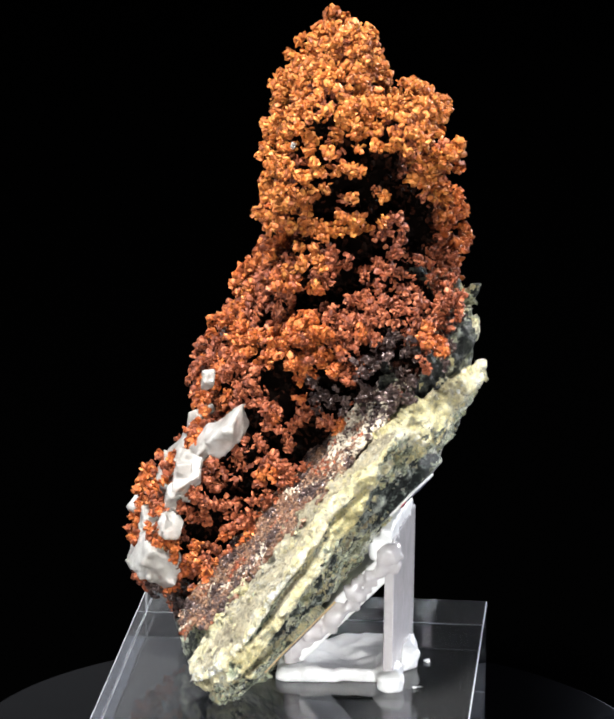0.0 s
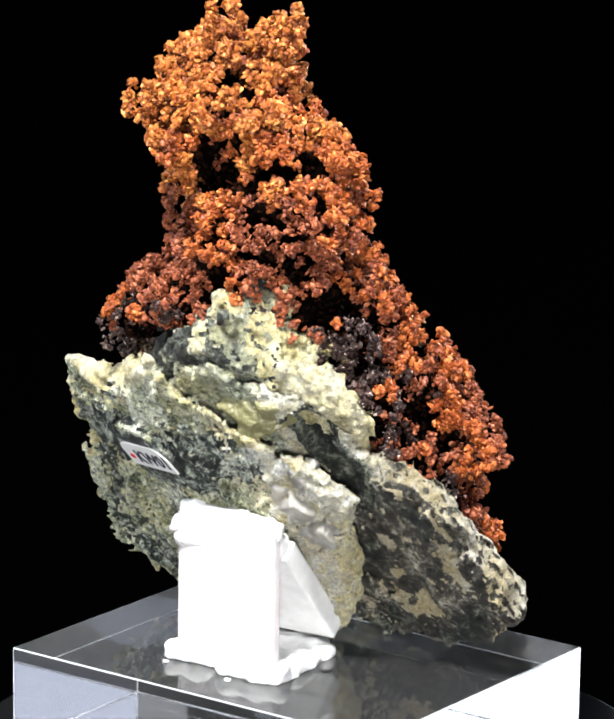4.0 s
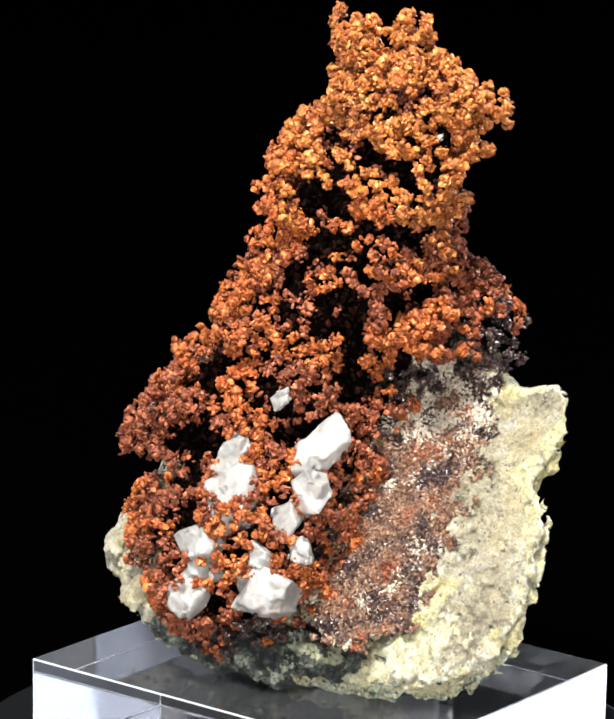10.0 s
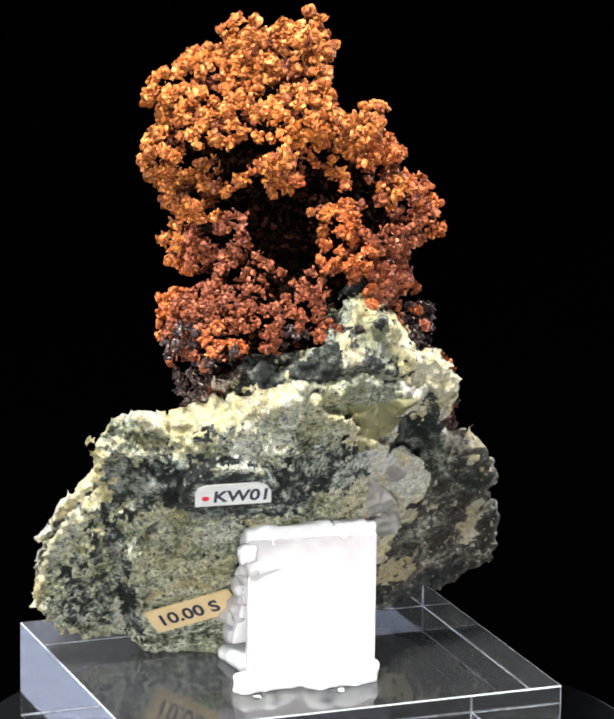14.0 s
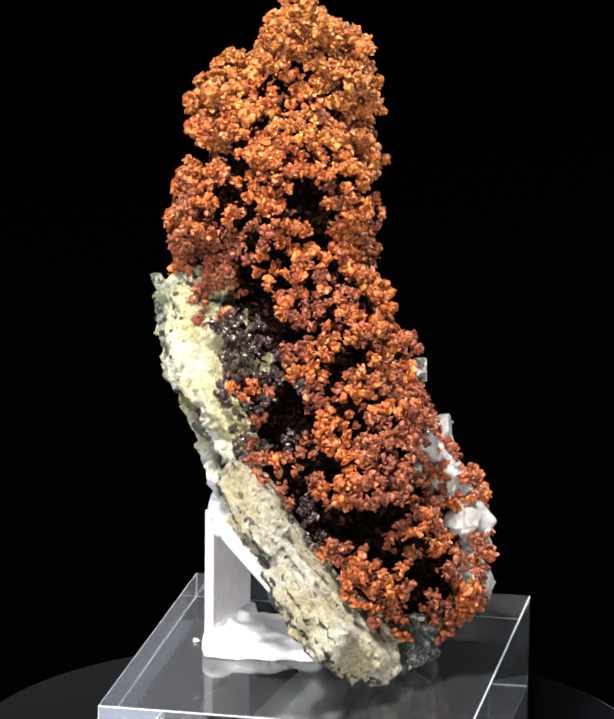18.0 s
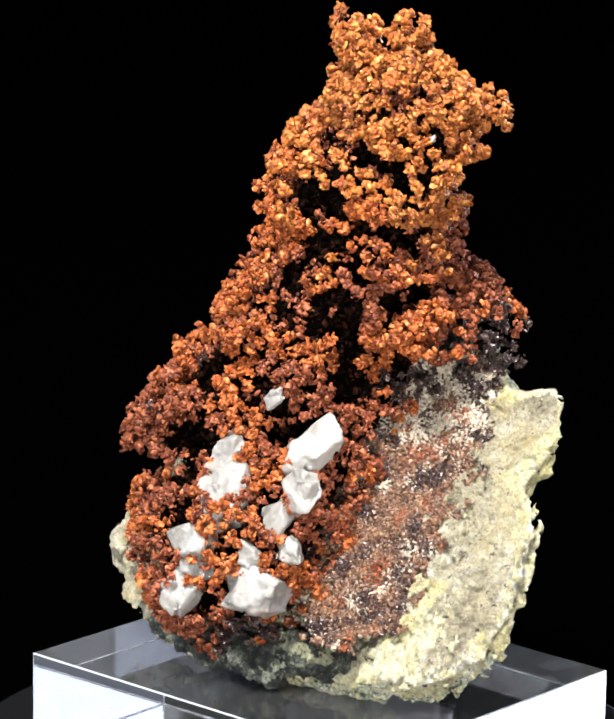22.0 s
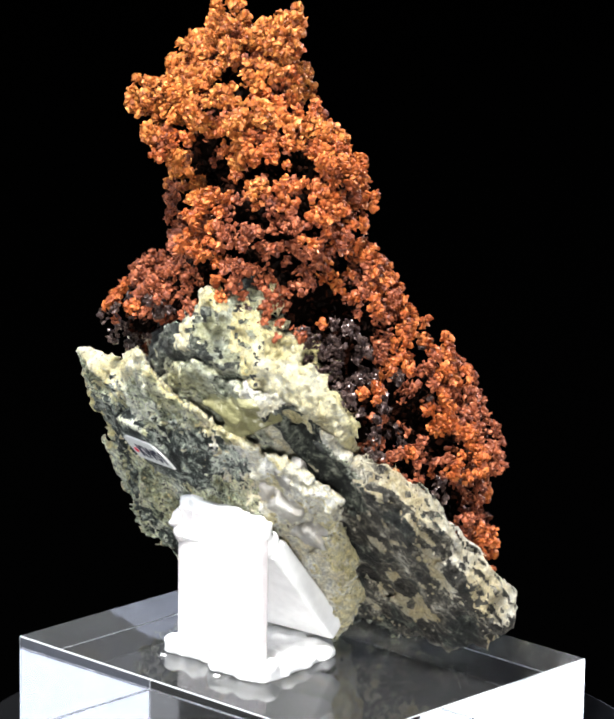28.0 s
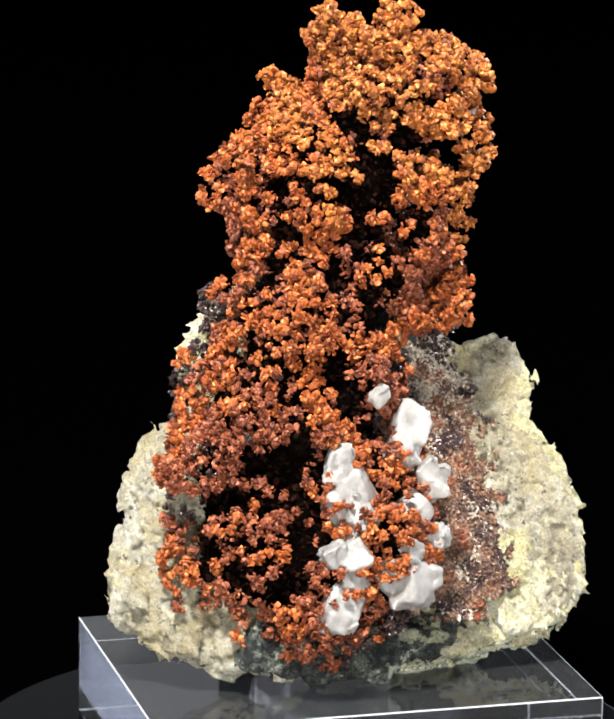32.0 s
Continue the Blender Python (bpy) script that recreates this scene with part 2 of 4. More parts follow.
def skin(field, low, step):
    """The surface where a field on a grid is zero, as quads."""
    inside = field < 0
    nx, ny, nz = field.shape
    sub = lambda g, a, b, c: g[a:nx - 1 + a, b:ny - 1 + b, c:nz - 1 + c]
    corners = [(a, b, c) for a in (0, 1) for b in (0, 1) for c in (0, 1)]
    count = sum(sub(inside, *c).astype(np.int8) for c in corners)
    cells = np.argwhere((count > 0) & (count < 8))
    order = np.full((nx - 1, ny - 1, nz - 1), -1, dtype=np.int64)
    order[tuple(cells.T)] = np.arange(len(cells))
    total, hits = np.zeros((len(cells), 3)), np.zeros(len(cells))
    for a in corners:
        for axis in range(3):
            if a[axis]:
                continue
            b = list(a)
            b[axis] = 1
            va, vb = field[tuple((cells + a).T)], field[tuple((cells + b).T)]
            cross = (va < 0) != (vb < 0)
            w = np.where(cross, va / np.where(va == vb, 1, va - vb), 0)
            at = np.array(a, float) + w[:, None] * (np.array(b) - np.array(a))
            total += at * cross[:, None]
            hits += cross
    verts = np.array(low) + (cells + total / hits[:, None]) * step
    quads = []
    for axis in range(3):
        b, c = [k for k in range(3) if k != axis]
        lo = [slice(None)] * 3
        hi = [slice(None)] * 3
        lo[axis], hi[axis] = slice(0, -1), slice(1, None)
        edges = np.argwhere(inside[tuple(lo)] != inside[tuple(hi)])
        edges = edges[(edges[:, b] > 0) & (edges[:, c] > 0) & (edges[:, b] < field.shape[b] - 1) & (edges[:, c] < field.shape[c] - 1)]
        flip = inside[tuple(edges.T)]
        if axis == 1:
            flip = ~flip
        ring = []
        for db, dc in ((-1, -1), (0, -1), (0, 0), (-1, 0)):
            q = edges.copy()
            q[:, b] += db
            q[:, c] += dc
            ring.append(order[tuple(q.T)])
        q = np.stack(ring, 1)
        quads.append(np.where(flip[:, None], q, q[:, ::-1]))
    return verts, np.concatenate(quads)


def grid_of(low, high, step):
    axes = [np.arange(a, b + step, step) for a, b in zip(low, high)]
    return np.stack(np.meshgrid(*axes, indexing="ij"), -1)


def face_normals(verts, quads):
    n = np.cross(verts[quads[:, 2]] - verts[quads[:, 0]], verts[quads[:, 3]] - verts[quads[:, 1]])
    return n / np.maximum(np.linalg.norm(n, axis=1, keepdims=True), 1e-9)


# ---- the studio ----
def studio():
    ground = bm_part("ground", box_bm(-1500, 1500, -1500, 1500, -40, 0), BLACK_CLOTH, None)
    tagged(ground, "black cloth-covered table top under the display", "table", kind="structure")
    for name, dims in (("wall_north", (-1500, 1500, 1500, 1540, 0, 2400)), ("wall_south", (-1500, 1500, -1540, -1500, 0, 2400)),
                       ("wall_east", (1500, 1540, -1540, 1540, 0, 2400)), ("wall_west", (-1540, -1500, -1540, 1540, 0, 2400))):
        wall = bm_part(name, box_bm(*dims), BLACK_CLOTH if name == "wall_north" else DARK_WALL, None)
        tagged(wall, "plain black studio wall in the dark", "wall", kind="structure")
    ceiling = bm_part("ceiling", box_bm(-1540, 1540, -1540, 1540, 2400, 2440), DARK_WALL, None)
    tagged(ceiling, "plain dark studio ceiling", "ceiling", kind="structure")


def turntable():
    thing = new("turntable")
    thing.location = (0, 0, TOP - 0.0138)
    bm = bmesh.new()
    bmesh.ops.create_cone(bm, cap_ends=True, segments=96, radius1=48, radius2=48, depth=3)
    bmesh.ops.translate(bm, verts=bm.verts, vec=(0, 0, -1.52))
    rim = [e for e in bm.edges if len(e.link_faces) == 2 and any(len(f.verts) > 4 for f in e.link_faces)]
    bmesh.ops.bevel(bm, geom=rim, offset=0.6, segments=3, profile=0.5, affect="EDGES")
    GREY_TOP.node_tree.nodes["Principled BSDF"].inputs["Specular IOR Level"].default_value = 0.06
    bm_part("platter", bm, GREY_TOP, thing, "glossy dark turntable platter")
    bm = bmesh.new()
    bmesh.ops.create_cone(bm, cap_ends=True, segments=64, radius1=40, radius2=40, depth=5)
    bmesh.ops.translate(bm, verts=bm.verts, vec=(0, 0, -5.5))
    bm_part("base", bm, DARK_WALL, thing)
    return tagged(thing, "small round dark glossy rotating display turntable", "turntable")


def acrylic_block():
    thing = bm_part("acrylic_block", box_bm(-24.6, 24.6, -30.5, 30.5, -13.78, 0, 0.17, 2), ACRYLIC, None)
    thing.data.materials.append(ACRYLIC_EDGE)
    for f in thing.data.polygons:
        f.material_index = 0 if max(abs(c) for c in f.normal) > 0.999 else 1
    return tagged(thing, "clear polished acrylic display block on a turntable", "display base")


# ---- the specimen ----
LEAN = radians(48)      # the slab leans back by this angle


def slab_axes(p):
    u = p[..., 0] * math.cos(LEAN) + p[..., 2] * math.sin(LEAN)
    n = -p[..., 0] * math.sin(LEAN) + p[..., 2] * math.cos(LEAN)
    return u, p[..., 1], n


def from_slab(u, v, n):
    return np.stack((u * math.cos(LEAN) - n * math.sin(LEAN), v, u * math.sin(LEAN) + n * math.cos(LEAN)), -1)


# copper lobes: x, y, z, radius
CROWN = [(3.5, -3.9, 85.6, 2.6), (3.7, -12.5, 86.7, 1.4), (3.5, -7.0, 80.5, 4.5), (1.0, -18.2, 76.9, 5.1), (3.1, -8.1, 75.5, 7.4), (12.9, -7.0, 75.9, 3.2),
         (7.7, -15.1, 75.5, 5.4), (9.7, -9.1, 74.8, 5.5), (1.8, -14.8, 75.2, 8.3), (13.5, 0.2, 73.9, 3.0), (12.7, 1.2, 76.4, 1.4), (3.9, -9.9, 70.2, 9.7),
         (15.6, -12.7, 72.5, 1.4), (12.1, -11.3, 72.9, 3.5), (13.6, 7.4, 63.2, 2.6), (6.9, 6.9, 70.2, 1.7), (-0.1, -7.4, 85.1, 2.2), (10.6, -19.7, 76.5, 2.1),
         (17.4, -12.8, 73.0, 1.5), (12.3, 6.0, 68.3, 1.9), (3.6, -11.2, 84.6, 2.0)]
TOWER = [(-2.2, -16.6, 64.7, 4.5), (5.6, -1.8, 64.1, 10.5), (-1.3, 2.6, 63.7, 4.7), (4.6, -6.8, 63.7, 10.2), (10.6, 3.3, 64.2, 6.1), (8.2, -3.1, 60.9, 10.3),
         (-0.3, -14.2, 59.3, 6.0), (4.1, -2.9, 52.8, 11.1), (9.3, -8.8, 50.8, 9.7), (14.0, -2.0, 51.0, 5.2), (-3.4, -8.6, 49.9, 5.3), (4.4, -15.6, 50.8, 4.4),
         (9.2, -16.5, 48.1, 5.8), (9.5, 6.4, 50.9, 2.3), (10.7, 6.6, 48.5, 3.0), (-1.9, -18.6, 49.0, 2.6), (-2.2, -20.6, 69.0, 2.3), (13.7, 7.8, 60.7, 1.4),
         (-1.4, 8.4, 55.0, 2.4), (16.7, 1.9, 57.3, 2.2), (10.9, 7.3, 55.6, 1.5)]
NECK = [(7.5, -19.9, 49.7, 3.0), (7.8, -19.8, 46.2, 3.8), (8.1, 8.4, 47.1, 3.8), (1.5, 0.4, 46.7, 12.1), (12.3, -19.3, 45.8, 4.6), (-7.2, 8.1, 45.3, 4.6),
        (-7.7, -2.5, 41.2, 4.6), (10.0, 9.9, 38.9, 4.7), (-5.1, 9.7, 38.3, 8.0), (9.0, -3.0, 39.0, 11.3), (6.0, 9.7, 37.8, 6.4), (0.8, 0.5, 35.7, 13.1),
        (-3.5, 17.2, 37.3, 1.9), (-11.4, 9.5, 43.1, 1.4), (-11.7, 11.1, 42.6, 1.4)]
APRON = [(-10.0, 10.9, 34.9, 6.4), (-8.4, 15.1, 30.0, 6.7), (3.0, 2.0, 30.0, 14.5), (-8.2, -5.0, 28.3, 7.7), (-3.0, 6.0, 28.0, 13.6), (-11.0, -6.0, 27.0, 6.2),
         (-15.0, -5.0, 20.0, 6.0), (-12.0, -1.0, 20.0, 10.4), (-6.2, 7.2, 18.6, 14.0), (-9.0, 18.0, 16.0, 5.2), (-8.0, 3.0, 16.0, 13.6), (-14.0, 4.0, 15.0, 9.6),
         (-15.0, -5.0, 14.0, 6.0), (-8.1, 22.0, 29.9, 2.0)]
LOBES = np.array(CROWN + TOWER + NECK + APRON, float) + np.array((0, 0, 0, 0.4))
# deep hollows in the copper: x, y, z, radius
HOLLOWS_CROWN = [(3.3, -2.7, 80.4, 1.4), (11.4, -17.2, 78.7, 1.5), (1.7, -22.8, 77.5, 1.8), (3.6, -22.2, 77.5, 1.8), (15.7, -5.7, 75.5, 1.2), (-3.8, -5.5, 74.1, 1.1),
                 (6.7, -21.3, 73.8, 1.3), (-2, -3.4, 73.6, 1.6), (8.2, -19.1, 73.1, 3), (-5.1, -11.1, 72.2, 1.8), (10, 4.9, 70.9, 1.4), (4.1, -20.5, 70, 2.4), (14,
                 -4.9, 68.8, 2.2), (14.4, -0.3, 68.7, 2), (-4.3, -6.9, 68.7, 3), (11.8, -14.2, 68.3, 2.5), (0.6, -18.7, 67.8, 1.6), (5.6, -18.7, 67.1, 1.8), (6.8,
                 -18.1, 65.8, 1.6)]
HOLLOWS_TOWER = [(9.4, -18.0, 72.2, 3.7), (6.0, -18.6, 70.2, 3.2), (12.3, -16.8, 73.4, 2.5), (13.7, -9.8, 62.0, 4.5), (5.0, -15.2, 61.0, 3.5), (0.8, -19.2, 65.5, 1.9), (9.9, 9, 65.5, 1.4), (-5.1, -7.7, 65.2, 3), (-4.7, -2.4, 65, 1.5), (0.6, 6.2, 64.8, 3.2), (12.5, -10.7, 64.6, 4), (-4.6, -4.5, 64.3, 2.6), (-4.2,
                 -11.2, 63.8, 1.8), (4.3, -16.2, 63.1, 2.6), (-1.9, 6.6, 62.1, 2.2), (-4.6, 0.3, 61.1, 1.1), (-4.8, -8.8, 60.8, 1.4), (-4.7, -5.2, 59.9, 1.8), (16.4,
                 -9.3, 59.9, 1.6), (-5.1, -11.9, 59.1, 2.6), (-1.9, -19.5, 57.7, 1.6), (17.8, 0.1, 57.1, 1.4), (-4.5, -10.9, 57.1, 1.6), (-5.5, -1, 56.4, 2.4), (-5,
                 -7.8, 55.9, 1.5)]
HOLLOWS_NECK = [(-1.0, -11.2, 51.8, 3.5), (15.9, -14.4, 54.7, 1.4), (-0.4, -15.4, 53.1, 2.6), (1.3, -16.7, 52.8, 2.2), (-4.9, -12.9, 52.4, 1.8), (9.2, 7.3, 52.2, 2.8), (-7.6, -8.5, 51.9, 2.4),
                (6.8, 10, 51.5, 2.4), (12.3, 7.3, 50.9, 2), (-8.8, 5.4, 50.1, 1.4), (-6.5, -11.7, 49.9, 3), (1.9, 12.3, 48.3, 1.3), (-7.9, -9.8, 48.1, 2.2), (3.5, 12,
                47.9, 1.5), (-6.1, -10.4, 46.2, 3.6), (-6.2, 13, 45.4, 1.8), (-4.4, 13.7, 44.7, 2.4), (-11.7, 8.4, 44, 1.8), (-11.2, 11.8, 43.4, 2.2)]
HOLLOWS_APRON = [(-3.8, -9.6, 39.7, 3.6), (-8.4, -11.8, 28.5, 2.0), (-10.3, 0.1, 43.1, 2), (7.3, -15, 42.7, 3), (4.1, -11.7, 42.2, 3), (-10.8, 1.2, 41.4, 2), (-7, 16.9, 40.7, 1.3), (-3.5, -10.5, 39.8, 2.4), (2.8, 15,
                 38.1, 1.5), (-14.6, 6.6, 34.4, 2), (-15.3, 11.4, 31.7, 1.8), (-15.2, 9.4, 30.7, 2.4), (-12, 20.5, 29.4, 1.4), (-15.9, 8.3, 28.8, 2), (-5, 19, 24.6,
                 3), (-9.7, 18.5, 23.8, 3.4), (-20.6, 9.7, 17.6, 2.6), (-13.4, 20.2, 17.5, 1.6), (-16.6, 16.1, 17.3, 1.6), (-18.5, 11.9, 15.5, 2.6), (-12.5, 20.9, 14,
                 2)]
HOLLOWS = np.array(HOLLOWS_CROWN + HOLLOWS_TOWER + HOLLOWS_NECK + HOLLOWS_APRON, float)


def lobes_field(p, grow=0.0):
    best = np.full(p.shape[:-1], 1e9)
    for x, y, z, r in LOBES:
        best = np.minimum(best, np.linalg.norm(p - (x, y, z), axis=-1) - r - grow)
    return best


def hollows_field(p):
    best = np.full(p.shape[:-1], 1e9)
    for x, y, z, r in HOLLOWS:
        best = np.minimum(best, np.linalg.norm(p - (x, y, z), axis=-1) - r)
    return best + 1.3 * value_noise(p / 2.6, 88)


def under_face(v, u):
    """Height of the slab's underside along its normal."""
    return 7.6 + 0.27 * np.clip(-v - 10, 0, 15) + 0.1 * (u - 27) + 0.2 * np.maximum(u - 38, 0) + 2.0 * np.clip((-v - 22.8 - 0.39 * u) / 1.2, 0, 1)


def upper_face(u, v):
    """Height of the slab's top along its normal."""
    return 17.6 + 0.04 * np.clip(u, 0, 36) - 8.0 * np.clip((v + 22) / 14, 0, 1)


# outlines of the rock plates in the leaning plane: up along the slab, across it
SLAB_EDGE = [(-7, -20), (-6.5, -27), (-4.5, -33), (-0.5, -36.6), (7, -37.8), (14, -37), (20, -35.5), (23.6, -32.4), (28, -34.4), (32, -35), (36.6, -33.4), (38.2, -31),
             (36.2, -26), (38.6, -21.8), (43, -17), (47, -13), (48, -9.5), (44.8, -4.7), (39, -2), (33.5, 7), (26.5, 12), (13, 9), (3.5, 5), (-5, -1), (-8, -9)]
FRONT_EDGE = [(31, 14), (29, 21), (22, 24.4), (15, 27.4), (9, 30), (4, 30), (1, 26.5), (-3, 24.5), (-6, 17), (-8, 8), (-4, -4), (10, -8), (26, 2), (30, 8)]
INNER_EDGE = [(5, -12), (5, 12), (20, 15), (32, 15), (40, 11), (45, 4), (48, -4), (46.5, -9.5), (42, -13), (20, -16)]
UPPER_EDGE = [(12, -15), (12, 8), (28, 12), (34, 15.8), (40, 14.8), (44, 9.5), (48, 2), (50.5, -3), (49.5, -8), (45, -12.5), (39, -17.5), (24, -17)]


def outline_field(u, v, edge):
    """Signed distance to a closed outline, below zero inside."""
    best = np.full(u.shape, 1e9)
    inside = np.zeros(u.shape, bool)
    for k in range(len(edge)):
        (a, b), (c, d) = edge[k - 1], edge[k]
        eu, ev = c - a, d - b
        t = np.clip(((u - a) * eu + (v - b) * ev) / (eu * eu + ev * ev), 0, 1)
        best = np.minimum(best, np.hypot(u - a - t * eu, v - b - t * ev))
        cross = (b > v) != (d > v)
        inside ^= cross & (u < (c - a) * (v - b) / ((d - b) or 1e-9) + a)
    return np.where(inside, -best, best)


def roughened(d, p, detail):
    """Adds surface detail where it can matter."""
    close = np.abs(d) < 3.6
    d = d.copy()
    d[close] += detail(p[close], d[close])
    return d


def q_up(q):
    return np.clip(slab_axes(q)[0], 0, 34)


def streaks(q):
    """Space drawn out along the beds, for grain that runs with them."""
    u, v, n = slab_axes(q)
    return np.stack((0.42 * u, 0.8 * v, 1.35 * n), -1)


def bedding(q, n):
    """Distance from the nearer of two parting planes in the slab."""
    wave = 0.8 * value_noise(q / 13.0, 21) + 0.35 * value_noise(q / 3.0, 23)
    a, b = n - 14.7 - 0.095 * q_up(q) - 0.8 * wave, n - 12.2 - 0.07 * q_up(q) - 0.6 * wave
    return np.where(np.abs(a) < np.abs(b), a, b)


def main_slab_field(p):
    u, v, n = slab_axes(p)
    edge = outline_field(u, v, SLAB_EDGE)
    low = under_face(v, u) - n
    high = n - upper_face(u, v) + 0.010 * np.maximum(-v - 24, 0) ** 2 * np.clip((19 - u) / 12, 0, 1) + 0.25 * np.maximum(2 - u, 0) * np.clip((-v - 12) / 6, 0, 1)
    d = np.maximum(np.maximum(low, high), edge * 0.9)
    d = np.maximum(d, 0.6 * (np.maximum(low, high) + edge) + 0.25)

    def detail(q, d0):
        uu, vv, nn = slab_axes(q)
        crack = np.abs(bedding(q, nn)) - 0.35 * value_noise(q / 5.0, 22) - 0.5
        side = outline_field(uu, vv, SLAB_EDGE)
        bump = 0.6 * fractal(q, 6.0, 11, 3) + np.where(side > -3, 0.7 * chips(streaks(q), 2.2, 18), 0.7 * chips(q, 2.6, 16)) + 0.5 * chips(q, 1.2, 26) + 0.3 * value_noise(q / 0.8, 5)
        bump = bump * np.where(side > -3, 0.9, 0.95)
        return np.where((side > -3.2) & (vv < -8) & (uu < 31), np.maximum(bump, np.minimum(-2.6 * crack, 2.4)), bump)

    # the slanting broken end under the rim
    for a, b, c, k in ((0.807, -0.398, -0.437, 5.0), (0.857, -0.221, -0.466, 1.9), (0.871, 0.179, -0.457, -0.1)):
        d = np.maximum(d, p[..., 0] * a + p[..., 1] * b + p[..., 2] * c - k)
    d = roughened(d, p, detail)
    for at, lift, reach in (((12.5, -18, 28.5), 0.55, 8), ((-2, -17.5, 7.0), -0.3, 10)):
        flat = (p - at) @ np.array((0.723, -0.234, -0.651)) - lift
        away = np.linalg.norm(p - at, axis=-1)
        d = np.where(away < reach, np.maximum(d, flat), d)
        d = np.minimum(d, np.maximum(flat, away - 6.3))
    return d


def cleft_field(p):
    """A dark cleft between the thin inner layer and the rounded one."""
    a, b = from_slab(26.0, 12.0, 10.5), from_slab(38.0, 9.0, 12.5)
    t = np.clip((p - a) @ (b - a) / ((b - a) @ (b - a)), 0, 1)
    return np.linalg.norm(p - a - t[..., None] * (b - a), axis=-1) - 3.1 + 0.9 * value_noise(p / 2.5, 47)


def plate_field(edge, low, high, drop, seed, tilt=0.0):
    """One rock plate between two heights; its lower face drops along its outer end."""
    def field(p):
        u, v, n = slab_axes(p)
        n = n - tilt * (u - 20)
        side = outline_field(u, v, edge)
        faces = np.maximum(low - drop * np.maximum(v - 8, 0) - n, n - high)
        d = np.maximum(faces, side * 0.9)
        d = np.maximum(d, 0.6 * (faces + side) + 0.9)
        d = roughened(d, p, lambda q, d0: 0.45 * fractal(q, 5.0, seed, 3) + 0.75 * chips(streaks(q), 2.4, seed + 5) + 0.4 * chips(streaks(q), 1.1, seed + 7) + 0.25 * value_noise(q / 0.8, seed + 8))
        return np.maximum(d, -cleft_field(p))
    return field


LEDGE = [(18.7, -1.6, 51.6, 1.9), (17.4, -4.0, 48.8, 2.5), (17.6, 0.5, 49.5, 2.0), (14.2, -1.5, 49.5, 3.0), (14.5, 3, 46.0, 3.6), (13.2, 5, 45.5, 2.6), (13.5, -8, 45.5, 3.0), (8, 2, 43, 6), (15.5, -2, 45, 3.6), (12.5, -14, 43, 3.0), (11, -18.5, 42, 2.4), (13.2, 0.5, 52.0, 2.4), (14.5, 10.5, 42.0, 2.3)]


def ledge_field(p):
    best = np.full(p.shape[:-1], 1e9)
    for x, y, z, r in LEDGE:
        best = np.minimum(best, np.linalg.norm(p - (x, y, z), axis=-1) - r)
    return roughened(best, p, lambda q, d0: 1.3 * fractal(q, 3.6, 61, 2) + 1.2 * chips(q, 2.3, 65) + 0.8 * chips(q, 1.1, 75) + 0.3 * value_noise(q / 0.7, 66))


FOOT = [(-14.5, 4, 4.4, 3.2), (-14.5, 0, 4.2, 3.2), (-14, -4, 4.2, 3.2), (-13, -8, 4.6, 3.0), (-11.5, -12, 4.8, 3.0), (-10, -16, 5.2, 2.6), (-14.5, 8, 5.2, 3.0), (-15, 12, 6.4, 2.8)]


def foot_field(p):
    best = np.full(p.shape[:-1], 1e9)
    for x, y, z, r in FOOT:
        best = np.minimum(best, np.linalg.norm(p - (x, y, z), axis=-1) - r)
    best = roughened(best, p, lambda q, d0: 0.9 * fractal(q, 3.0, 161, 2) + 1.0 * chips(q, 1.8, 165) + 0.6 * chips(q, 0.95, 175))
    return np.maximum(best, 0.05 - p[..., 2])


def whole_piece(verts, quads):
    """Drops the loose crumbs round the largest connected piece."""
    root = np.arange(len(verts))
    for _ in range(400):
        low = root[quads].min(1)
        before = root.copy()
        for k in range(4):
            np.minimum.at(root, quads[:, k], low)
        root = root[root]
        if (root == before).all():
            break
    main = np.bincount(root).argmax()
    keep = root == main
    order = np.cumsum(keep) - 1
    return verts[keep], order[quads[keep[quads].all(1)]]


def rock_part(name, field, low, high, step, parent, label, choose):
    p = grid_of(low, high, step)
    verts, quads = whole_piece(*skin(field(p), low, step))
    centre = verts[quads].mean(1)
    normal = face_normals(verts, quads)
    mats, index = choose(centre, normal)
    return part(name, mesh_of(name, verts, quads, mats, index), parent, label)


